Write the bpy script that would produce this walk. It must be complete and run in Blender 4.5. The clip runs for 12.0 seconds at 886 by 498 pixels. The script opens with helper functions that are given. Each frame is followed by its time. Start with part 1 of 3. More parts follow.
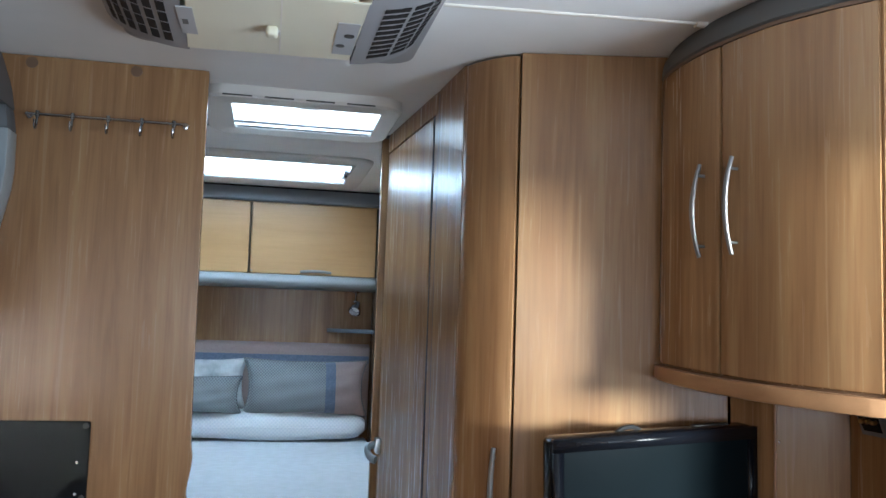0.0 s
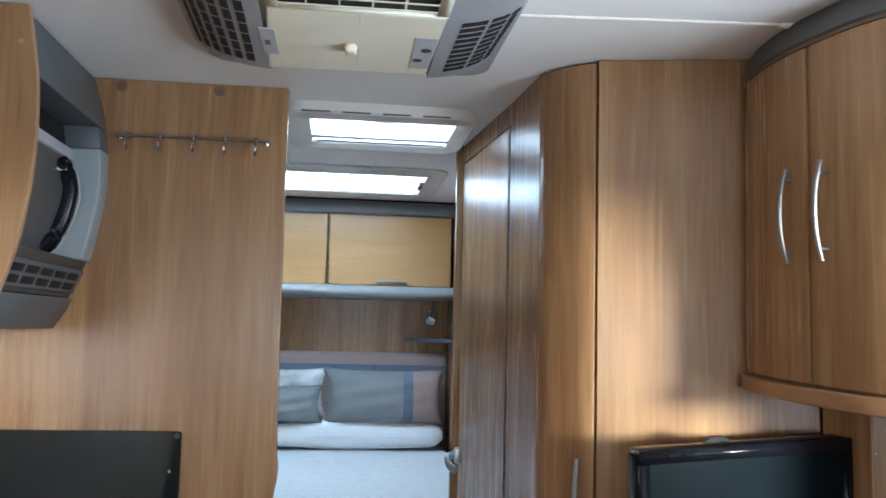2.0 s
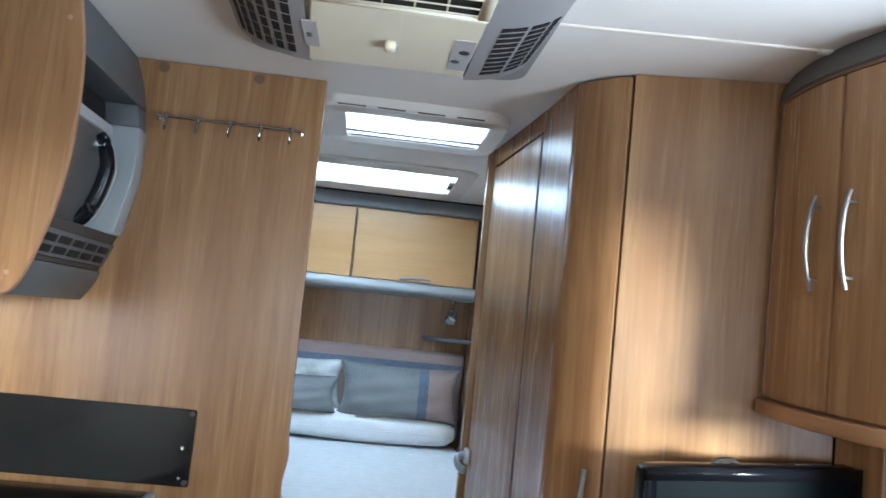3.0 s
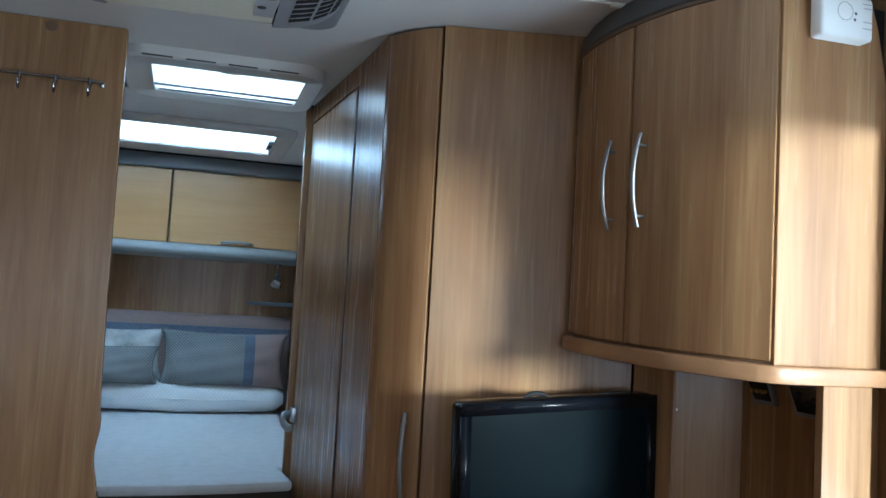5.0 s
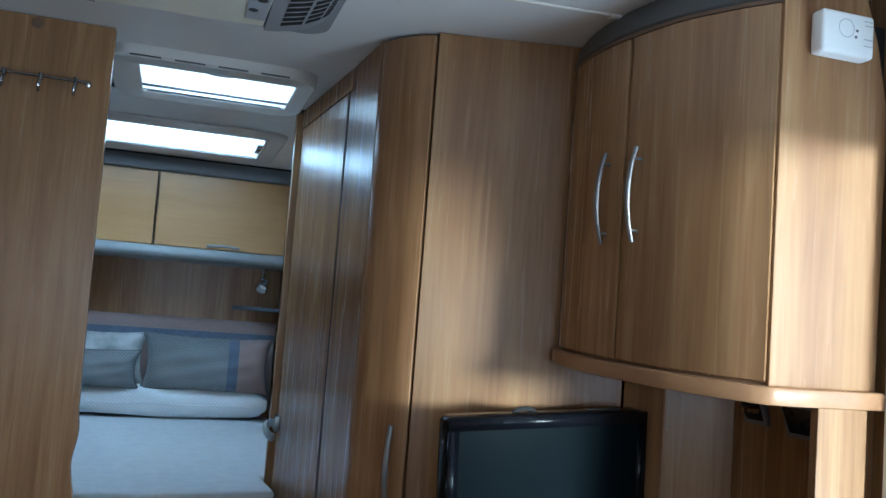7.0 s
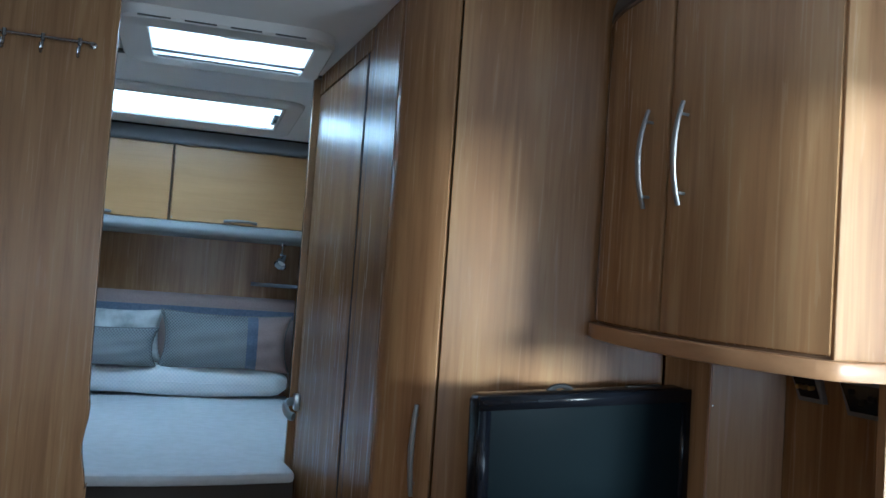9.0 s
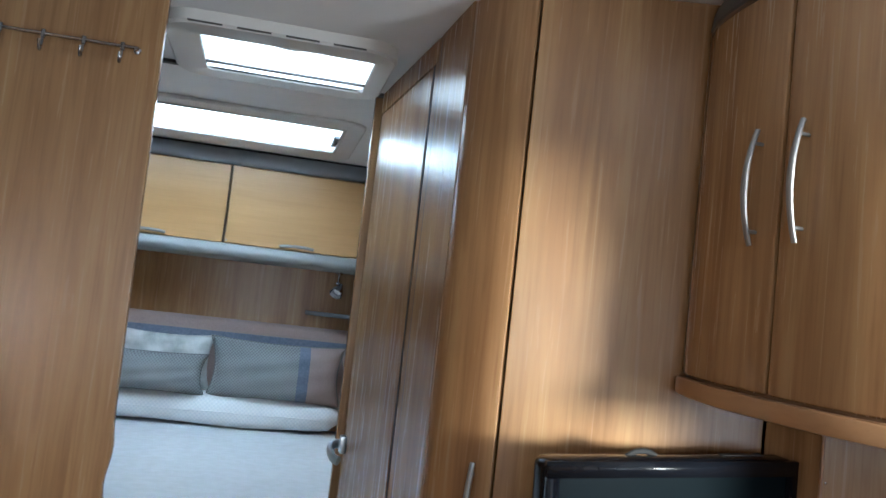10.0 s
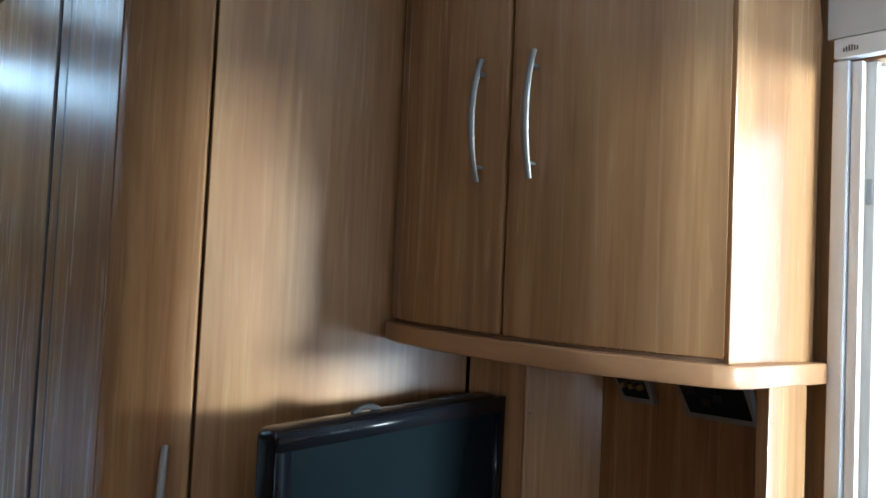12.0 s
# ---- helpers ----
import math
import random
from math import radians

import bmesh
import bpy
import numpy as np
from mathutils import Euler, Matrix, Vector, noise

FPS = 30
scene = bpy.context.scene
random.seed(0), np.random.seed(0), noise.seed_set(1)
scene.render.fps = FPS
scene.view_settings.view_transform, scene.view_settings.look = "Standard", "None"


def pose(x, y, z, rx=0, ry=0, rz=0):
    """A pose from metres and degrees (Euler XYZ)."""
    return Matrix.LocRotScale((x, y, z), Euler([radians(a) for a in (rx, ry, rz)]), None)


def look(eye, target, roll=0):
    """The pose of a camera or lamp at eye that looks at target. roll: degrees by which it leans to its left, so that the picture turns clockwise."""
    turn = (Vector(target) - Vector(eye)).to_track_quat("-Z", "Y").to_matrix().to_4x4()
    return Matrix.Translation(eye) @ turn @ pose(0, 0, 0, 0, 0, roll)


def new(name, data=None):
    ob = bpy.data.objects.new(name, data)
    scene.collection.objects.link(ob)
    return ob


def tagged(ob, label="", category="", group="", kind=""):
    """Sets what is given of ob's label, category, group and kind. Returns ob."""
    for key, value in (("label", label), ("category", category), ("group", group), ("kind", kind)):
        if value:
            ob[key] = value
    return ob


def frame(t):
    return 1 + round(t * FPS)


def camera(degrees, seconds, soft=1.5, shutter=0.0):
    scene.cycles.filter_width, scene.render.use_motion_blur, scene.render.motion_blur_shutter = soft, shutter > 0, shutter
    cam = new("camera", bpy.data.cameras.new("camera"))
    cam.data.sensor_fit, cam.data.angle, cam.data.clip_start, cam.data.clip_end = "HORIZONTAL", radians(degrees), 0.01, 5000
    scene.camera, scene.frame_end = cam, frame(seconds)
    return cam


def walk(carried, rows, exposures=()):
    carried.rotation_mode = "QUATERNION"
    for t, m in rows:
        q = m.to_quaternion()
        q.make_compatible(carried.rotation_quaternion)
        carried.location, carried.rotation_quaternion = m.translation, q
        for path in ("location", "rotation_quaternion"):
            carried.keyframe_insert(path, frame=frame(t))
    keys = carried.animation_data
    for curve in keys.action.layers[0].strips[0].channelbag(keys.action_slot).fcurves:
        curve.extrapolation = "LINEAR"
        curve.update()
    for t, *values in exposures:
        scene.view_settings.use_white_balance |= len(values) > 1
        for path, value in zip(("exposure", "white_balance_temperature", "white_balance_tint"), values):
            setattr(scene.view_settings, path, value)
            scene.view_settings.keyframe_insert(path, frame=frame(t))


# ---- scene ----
cam = camera(55.0, 12.0, shutter=0.3)
PATH = [
    (0, (0.115, -0.001, 1.316), (0.512, 1.951, 1.491), 1.9),
    (0.5, (0.109, -0.001, 1.317), (0.496, 1.952, 1.506), 2.0),
    (1, (0.103, 0.003, 1.317), (0.442, 1.964, 1.516), 1.8),
    (1.5, (0.109, 0.0, 1.324), (0.43, 1.964, 1.518), 1.1),
    (2, (0.098, -0.004, 1.322), (0.329, 1.973, 1.51), 1.4),
    (2.5, (0.077, -0.01, 1.325), (0.2, 1.978, 1.513), 3.0),
    (3, (0.102, -0.019, 1.321), (0.271, 1.965, 1.506), 5.8),
    (3.5, (0.134, -0.031, 1.311), (0.505, 1.925, 1.503), 5.7),
    (5.5, (0.137, -0.026, 1.281), (0.714, 1.884, 1.41), 3.6),
    (6, (0.143, 0.009, 1.281), (0.744, 1.913, 1.406), 4.4),
    (6.5, (0.138, 0.013, 1.29), (0.746, 1.913, 1.433), 4.7),
    (7, (0.137, 0.002, 1.295), (0.726, 1.906, 1.454), 4.3),
    (9, (0.156, 0.118, 1.281), (0.707, 2.038, 1.387), 4.0),
    (9.5, (0.18, 0.239, 1.301), (0.58, 2.194, 1.433), 5.0),
    (10, (0.208, 0.317, 1.295), (0.607, 2.27, 1.463), 6.3),
    (10.5, (0.204, 0.422, 1.31), (0.98, 2.254, 1.519), 3.4),
    (11, (0.143, 0.51, 1.312), (1.144, 2.229, 1.523), 1.7),
    (11.5, (0.125, 0.538, 1.313), (1.289, 2.158, 1.46), 2.1),
    (12, (0.101, 0.557, 1.298), (1.378, 2.093, 1.398), 2.6),
]
EXPOSURES = [
    (0.0, 1.25, 5350, 3), (1.5, 1.27, 5400, 3), (2.5, 1.62, 5450, 3), (3.2, 1.54, 5400, 3), (3.7, 1.26, 5300, 3), (5.3, 0.57, 4800, -3),
    (5.5, 0.53, 4760, -3), (7.2, 0.58, 4760, -3), (8.8, 0.50, 4700, -3), (9.5, 1.08, 5400, 2), (10.2, 1.26, 5550, 3), (11.0, 0.77, 4950, -3), (11.5, 0.86, 4780, -4), (12.0, 0.85, 5050, -2)]
walk(cam, [(t, look(eye, target, roll)) for t, eye, target, roll in PATH], EXPOSURES)

# ---- world, sun, large lights ----
world = bpy.data.worlds.new("world")
scene.world = world
world.use_nodes = True
wn = world.node_tree
sky = wn.nodes.new("ShaderNodeTexSky")
sky.sky_type = 'NISHITA'
sky.sun_disc = False
sky.sun_elevation = radians(1)
sky.sun_rotation = radians(158)
wn.links.new(sky.outputs[0], wn.nodes["Background"].inputs[0])
wn.nodes["Background"].inputs[1].default_value = 0.15


def lamp(name, kind, energy, m, sx=0.0, sy=0.0, colour=(1, 1, 1), angle=0.0):
    data = bpy.data.lights.new(name, kind)
    data.energy, data.color = energy, colour
    if kind == 'AREA':
        data.shape, data.size, data.size_y = 'RECTANGLE', sx, sy
    if kind == 'SUN':
        data.angle = radians(angle)
    ob = new(name, data)
    ob.matrix_world = m
    return ob


SUN_WAY = Vector((-0.37, 0.93, -0.004))
lamp("sun", 'SUN', 9.4, look((0, 0, 0), SUN_WAY), colour=(1.0, 0.91, 0.76), angle=13.0)
lamp("daylight_window", 'AREA', 12, look((1.33, 0.58, 1.28), (0.0, 0.80, 1.70)), 0.92, 0.66, (0.95, 0.97, 1.0))
# added fill from the front, through an assumed window out of view
lamp("daylight_front_window", 'AREA', 8.5, look((0.06, -1.86, 1.30), (0.06, 0, 1.95)), 1.05, 0.6, (0.97, 0.98, 1.0))
lamp("daylight_small_hatch", 'AREA', 1.7, look((0.20, 2.485, 2.03), (0.2, 2.485, 0)), 0.40, 0.29, (0.84, 0.93, 1.0))
lamp("daylight_large_hatch", 'AREA', 8.7, look((-0.07, 3.40, 2.03), (-0.07, 3.40, 0)), 0.94, 0.42, (0.76, 0.89, 1.0))


# ---- materials ----
def material(name, rough=0.5, metal=0.0):
    m = bpy.data.materials.new(name)
    m.use_nodes = True
    b = m.node_tree.nodes["Principled BSDF"]
    b.inputs["Roughness"].default_value, b.inputs["Metallic"].default_value = rough, metal
    return m, m.node_tree, b


def coords(nt, scale):
    tc = nt.nodes.new("ShaderNodeTexCoord")
    info = nt.nodes.new("ShaderNodeObjectInfo")
    mul = nt.nodes.new("ShaderNodeMath")
    mul.operation = 'MULTIPLY'
    mul.inputs[1].default_value = 13.0
    nt.links.new(info.outputs["Random"], mul.inputs[0])
    add = nt.nodes.new("ShaderNodeVectorMath")
    nt.links.new(tc.outputs["Object"], add.inputs[0])
    nt.links.new(mul.outputs[0], add.inputs[1])
    mp = nt.nodes.new("ShaderNodeMapping")
    mp.inputs["Scale"].default_value = scale
    nt.links.new(add.outputs[0], mp.inputs[0])
    return mp.outputs[0]


def noise_node(nt, vec, scale, detail=4.0, distortion=0.0):
    n = nt.nodes.new("ShaderNodeTexNoise")
    n.inputs["Scale"].default_value, n.inputs["Detail"].default_value = scale, detail
    n.inputs["Distortion"].default_value = distortion
    nt.links.new(vec, n.inputs["Vector"])
    return n.outputs["Fac"]


def ramp(nt, fac, stops):
    r = nt.nodes.new("ShaderNodeValToRGB")
    e = r.color_ramp.elements
    while len(e) < len(stops):
        e.new(0.5)
    for el, (p, c) in zip(e, stops):
        el.position, el.color = p, (*c, 1)
    nt.links.new(fac, r.inputs[0])
    return r.outputs[0]


def bump(nt, fac, b, strength, distance=0.002):
    n = nt.nodes.new("ShaderNodeBump")
    n.inputs["Strength"].default_value, n.inputs["Distance"].default_value = strength, distance
    nt.links.new(fac, n.inputs["Height"])
    nt.links.new(n.outputs[0], b.inputs["Normal"])


def mix(nt, kind, fac, a, b):
    n = nt.nodes.new("ShaderNodeMix")
    n.data_type, n.blend_type = 'RGBA', kind
    if isinstance(fac, float):
        n.inputs[0].default_value = fac
    else:
        nt.links.new(fac, n.inputs[0])
    nt.links.new(a, n.inputs[6])
    nt.links.new(b, n.inputs[7])
    return n.outputs[2]


def wood(name, dark, mid, light, along, rough=0.25, streaks=0.6):
    """Laminate with long grain along one axis: broad wavering bands, ribbons, fine streaks and pores."""
    m, nt, b = material(name, rough)
    b.inputs["Specular IOR Level"].default_value = 0.36
    scale = [1.0, 1.0, 1.0]
    scale["xyz".index(along)] = 0.07
    vec = coords(nt, scale)
    broad = noise_node(nt, vec, 6.5, 3.0, 1.9)
    col = ramp(nt, broad, [(0.27, dark), (0.52, mid), (0.78, light)])
    info = nt.nodes.new("ShaderNodeObjectInfo")
    tone = ramp(nt, info.outputs["Random"], [(0.0, (1.01, 0.95, 0.90)), (0.5, (1.0, 0.96, 0.92)), (1.0, (0.98, 0.955, 0.93))])
    toned = mix(nt, 'MULTIPLY', 1.0, col, tone)
    ribbon_grain = noise_node(nt, vec, 24.0, 4.0, 3.4)
    bands = ramp(nt, ribbon_grain, [(0.32, (0.84, 0.80, 0.77)), (0.5, (1, 1, 1)), (0.70, (1.07, 1.08, 1.09))])
    banded = mix(nt, 'MULTIPLY', streaks, toned, bands)
    scale["xyz".index(along)] = 0.03
    thin = coords(nt, scale)
    fine = noise_node(nt, thin, 120.0, 5.0, 0.8)
    streak = ramp(nt, fine, [(0.30, (0.74, 0.69, 0.65)), (0.50, (1, 1, 1)), (0.74, (1.10, 1.09, 1.08))])
    nt.links.new(mix(nt, 'MULTIPLY', streaks, banded, streak), b.inputs["Base Color"])
    pores = noise_node(nt, thin, 300.0, 2.0)
    bump(nt, pores, b, 0.03, 0.001)
    spread = nt.nodes.new("ShaderNodeMapRange")
    spread.inputs[3].default_value, spread.inputs[4].default_value = rough, rough + 0.03
    nt.links.new(fine, spread.inputs[0])
    nt.links.new(spread.outputs[0], b.inputs["Roughness"])
    return m


def plain(name, colour, rough=0.5, metal=0.0, vary=0.06, grain=60.0, relief=0.05):
    m, nt, b = material(name, rough, metal)
    vec = coords(nt, (1, 1, 1))
    lo = tuple(c * (1 - vary) for c in colour)
    hi = tuple(min(1, c * (1 + vary)) for c in colour)
    big = ramp(nt, noise_node(nt, vec, 3.5, 5.0), [(0.3, lo), (0.7, hi)])
    nt.links.new(big, b.inputs["Base Color"])
    if relief:
        bump(nt, noise_node(nt, vec, grain, 3.0), b, relief, 0.001)
    return m


def fabric(name, colour, second, pattern="weave", scale=90.0, rough=0.9):
    m, nt, b = material(name, rough)
    b.inputs["Sheen Weight"].default_value = 0.15
    tc = nt.nodes.new("ShaderNodeTexCoord")
    if pattern == "lattice":
        v = nt.nodes.new("ShaderNodeTexVoronoi")
        v.inputs["Scale"].default_value = scale
        v.inputs["Randomness"].default_value = 0.0
        mp = nt.nodes.new("ShaderNodeMapping")
        mp.inputs["Rotation"].default_value = (0, radians(45), 0)
        mp.inputs["Scale"].default_value = (1, 0.05, 1)
        nt.links.new(tc.outputs["Object"], mp.inputs[0])
        nt.links.new(mp.outputs[0], v.inputs["Vector"])
        fac = v.outputs["Distance"]
        stops = [(0.25, colour), (0.6, second)]
    else:
        fac = noise_node(nt, tc.outputs["Object"], scale, 6.0)
        stops = [(0.35, colour), (0.65, second)]
    nt.links.new(ramp(nt, fac, stops), b.inputs["Base Color"])
    bump(nt, fac, b, 0.3, 0.003)
    return m


WOOD = wood("beech_laminate", (0.206, 0.110, 0.050), (0.280, 0.165, 0.078), (0.352, 0.222, 0.109), "z", 0.255)
WOOD_FLAT = wood("beech_laminate_lengthwise", (0.25, 0.138, 0.068), (0.310, 0.180, 0.092), (0.36, 0.218, 0.115), "y", 0.32, 0.25)
WOOD_CROSS = wood("beech_laminate_crosswise", (0.37, 0.215, 0.090), (0.41, 0.246, 0.108), (0.45, 0.278, 0.126), "x", 0.27, 0.16)
WOOD_CUT = plain("beech_edging", (0.36, 0.205, 0.115), 0.4, vary=0.12)
CAP = plain("brown_cap_and_gap_shade", (0.12, 0.066, 0.034), 0.5)
WHITE_LINING = plain("white_ceiling_lining", (0.78, 0.77, 0.75), 0.75, vary=0.04, grain=420.0, relief=0.12)
CREAM = plain("cream_plastic", (0.76, 0.73, 0.58), 0.45, vary=0.03, grain=300.0)
CREAM_STRIP = plain("cream_cover_strip", (0.78, 0.74, 0.66), 0.5)
GREY = plain("grey_plastic", (0.16, 0.162, 0.168), 0.5, vary=0.05, grain=380.0, relief=0.1)
PALE_GREY = plain("pale_grey_plastic", (0.29, 0.295, 0.31), 0.5, vary=0.04, grain=380.0, relief=0.1)
MID_GREY = plain("mid_grey_plastic", (0.42, 0.43, 0.45), 0.5, vary=0.04)
WARM_GREY = plain("warm_grey_plastic", (0.62, 0.60, 0.57), 0.55, vary=0.04, grain=300.0)
DARK = plain("dark_grey_trim", (0.045, 0.042, 0.04), 0.55, vary=0.1)
COVING = plain("dark_grey_coving", (0.075, 0.072, 0.068), 0.6, vary=0.1)
# near-black fill that paints the darkness inside gaps, slots and recesses
BLACK = plain("black_gap_shade", (0.006, 0.005, 0.005), 0.8, relief=0.0)
SILVER_PAINT = plain("silver_paint", (0.34, 0.38, 0.40), 0.33, 0.25, vary=0.04, relief=0.0)
SILVER = plain("silver_lacquer", (0.40, 0.44, 0.47), 0.32, 0.7, vary=0.04, relief=0.0)
HOUSING = plain("slate_grey_housing", (0.085, 0.092, 0.10), 0.45, vary=0.05, grain=380.0, relief=0.1)
POLISHED = plain("polished_steel", (0.36, 0.36, 0.365), 0.2, 1.0, vary=0.04, relief=0.0)
STEEL = plain("brushed_steel", (0.27, 0.27, 0.275), 0.54, 0.9, vary=0.05, grain=200.0, relief=0.04)
CHROME = plain("chrome", (0.75, 0.76, 0.78), 0.12, 1.0, vary=0.03, relief=0.0)
BRASS = plain("brass", (0.65, 0.45, 0.18), 0.3, 1.0, relief=0.0)
GLOSS_BLACK = plain("black_glass", (0.008, 0.009, 0.010), 0.06, vary=0.1, relief=0.0)
BEZEL = plain("gloss_black_plastic", (0.005, 0.006, 0.009), 0.2, vary=0.1, relief=0.0)
MATT_BLACK = plain("matt_black_rubber", (0.012, 0.012, 0.013), 0.8, relief=0.0)
SCREEN = plain("dark_screen", (0.004, 0.007, 0.009), 0.22, vary=0.1, relief=0.0)
WHITE_PLASTIC = plain("white_plastic", (0.80, 0.80, 0.78), 0.4, vary=0.02, grain=300.0)
FRAME_WHITE = plain("white_frame", (0.76, 0.77, 0.78), 0.4, vary=0.03)
INK = plain("grey_print", (0.12, 0.12, 0.12), 0.6, relief=0.0)
BED_BASE = plain("dark_brown_bed_base", (0.05, 0.04, 0.032), 0.7, vary=0.15)
BLACK_SPEC = GLOSS_BLACK.node_tree.nodes["Principled BSDF"].inputs["Specular IOR Level"]
BLACK_SPEC.default_value = 0.13
SCREEN.node_tree.nodes["Principled BSDF"].inputs["Specular IOR Level"].default_value = 0.12
BEZEL.node_tree.nodes["Principled BSDF"].inputs["Specular IOR Level"].default_value = 0.25
LOCKER_GREY = plain("locker_edge_grey", (0.25, 0.255, 0.255), 0.45)
SHELF_GREY = plain("slate_grey_shelf", (0.09, 0.095, 0.11), 0.5)
MATTRESS = fabric("pale_mattress_cover", (0.58, 0.60, 0.62), (0.64, 0.66, 0.69), scale=26.0)
QUILT = fabric("white_quilted_cover", (0.76, 0.79, 0.82), (0.86, 0.87, 0.88), "lattice", 80.0)
LATTICE = fabric("grey_lattice_fabric", (0.10, 0.108, 0.112), (0.25, 0.262, 0.268), "lattice", 105.0)
MAUVE = fabric("mauve_velour", (0.29, 0.215, 0.195), (0.34, 0.255, 0.235), scale=260.0)
BLUE = fabric("slate_blue_ribbon", (0.10, 0.125, 0.185), (0.14, 0.165, 0.235), scale=120.0)
PRINT = fabric("white_patterned_cushion_cover", (0.34, 0.36, 0.36), (0.62, 0.63, 0.62), scale=14.0)
VINYL = wood("floor_vinyl", (0.24, 0.17, 0.11), (0.30, 0.22, 0.15), (0.36, 0.27, 0.19), "y", 0.45)
SHELL = plain("outer_shell", (0.7, 0.7, 0.7), 0.5)
GROUND = plain("pale_gravel", (0.42, 0.39, 0.33), 0.9, vary=0.3, grain=40.0, relief=0.3)
# plain backdrop that emits its own light, for the bright outdoors
GLOW_BACKDROP = plain("pale_glowing_backdrop", (0.62, 0.60, 0.52), 0.9, vary=0.1, grain=30.0, relief=0.0)
glow = GLOW_BACKDROP.node_tree.nodes["Principled BSDF"]
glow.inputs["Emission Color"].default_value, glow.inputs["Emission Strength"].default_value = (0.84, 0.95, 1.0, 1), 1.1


def pane_material(name, tint):
    m, nt, b = material(name, 0.03)
    out = nt.nodes["Material Output"]
    clear = nt.nodes.new("ShaderNodeBsdfTransparent")
    clear.inputs[0].default_value = (*tint, 1)
    gloss = nt.nodes.new("ShaderNodeBsdfGlossy")
    gloss.inputs["Roughness"].default_value = 0.04
    fres = nt.nodes.new("ShaderNodeFresnel")
    ms = nt.nodes.new("ShaderNodeMixShader")
    nt.links.new(fres.outputs[0], ms.inputs[0])
    nt.links.new(clear.outputs[0], ms.inputs[1])
    nt.links.new(gloss.outputs[0], ms.inputs[2])
    nt.links.new(ms.outputs[0], out.inputs[0])
    return m


def milky_material(name):
    m, nt, b = material(name, 0.25)
    out = nt.nodes["Material Output"]
    tr = nt.nodes.new("ShaderNodeBsdfTranslucent")
    tr.inputs[0].default_value = (0.92, 0.95, 0.97, 1)
    ms = nt.nodes.new("ShaderNodeMixShader")
    ms.inputs[0].default_value = 0.9
    b.inputs["Base Color"].default_value = (0.8, 0.82, 0.83, 1)
    nt.links.new(b.outputs[0], ms.inputs[1])
    nt.links.new(tr.outputs[0], ms.inputs[2])
    nt.links.new(ms.outputs[0], out.inputs[0])
    return m


MILKY = milky_material("milky_acrylic")
PANE = pane_material("clear_acrylic", (0.92, 0.95, 0.95))


# ---- mesh helpers ----
def box(bm, x0, x1, y0, y1, z0, z1, bevel=0.0, seg=2):
    v = [bm.verts.new(p) for p in ((x0, y0, z0), (x1, y0, z0), (x1, y1, z0), (x0, y1, z0), (x0, y0, z1), (x1, y0, z1), (x1, y1, z1), (x0, y1, z1))]
    fs = [bm.faces.new([v[i] for i in f]) for f in ((3, 2, 1, 0), (4, 5, 6, 7), (0, 1, 5, 4), (1, 2, 6, 5), (2, 3, 7, 6), (3, 0, 4, 7))]
    if bevel:
        bmesh.ops.bevel(bm, geom=list({e for f in fs for e in f.edges}), offset=bevel, segments=seg, profile=0.5, affect='EDGES')
    return bm


def boxed(*a, **k):
    return box(bmesh.new(), *a, **k)


def prism(pts, axis, a, b, bevel=0.0, bm=None):
    """A polygon drawn in the plane across an axis, given thickness along it: 'z' takes (x, y), 'y' takes (x, z), 'x' takes (y, z)."""
    bm = bm or bmesh.new()

    def at(p, q):
        return {"z": (p[0], p[1], q), "y": (p[0], q, p[1]), "x": (q, p[0], p[1])}[axis]
    lo = [bm.verts.new(at(p, a)) for p in pts]
    hi = [bm.verts.new(at(p, b)) for p in pts]
    n = len(pts)
    fs = [bm.faces.new(lo[::-1]), bm.faces.new(hi)]
    for i in range(n):
        fs.append(bm.faces.new((lo[i], lo[(i + 1) % n], hi[(i + 1) % n], hi[i])))
    bmesh.ops.recalc_face_normals(bm, faces=fs)
    if bevel:
        rim = list(fs[0].edges) + list(fs[1].edges)
        rim += [e for f in fs[2:] for e in f.edges if e not in rim and e.calc_face_angle(0.0) > 1.2]
        rim = list(dict.fromkeys(rim))
        bmesh.ops.bevel(bm, geom=rim, offset=bevel, segments=2, profile=0.5, affect='EDGES')
    return bm


def smooth_line(pts, n=10):
    """A Catmull-Rom curve through the points."""
    p = [Vector(q) for q in pts]
    p = [2 * p[0] - p[1]] + p + [2 * p[-1] - p[-2]]
    out = []
    for i in range(1, len(p) - 2):
        for k in range(n):
            t = k / n
            a, b, c, d = p[i - 1], p[i], p[i + 1], p[i + 2]
            out.append(0.5 * (2 * b + (c - a) * t + (2 * a - 5 * b + 4 * c - d) * t * t + (3 * b - a - 3 * c + d) * t ** 3))
    return [tuple(q) for q in out] + [tuple(p[-2])]


def offset(pts, d):
    """The line moved sideways by d, to its right."""
    out = []
    for i, p in enumerate(pts):
        a, b = Vector(pts[max(0, i - 1)]), Vector(pts[min(len(pts) - 1, i + 1)])
        t = (b - a).normalized()
        out.append((p[0] + t.y * d, p[1] - t.x * d))
    return out


def ribbon(pts, d0, d1):
    return offset(pts, d0) + offset(pts, d1)[::-1]


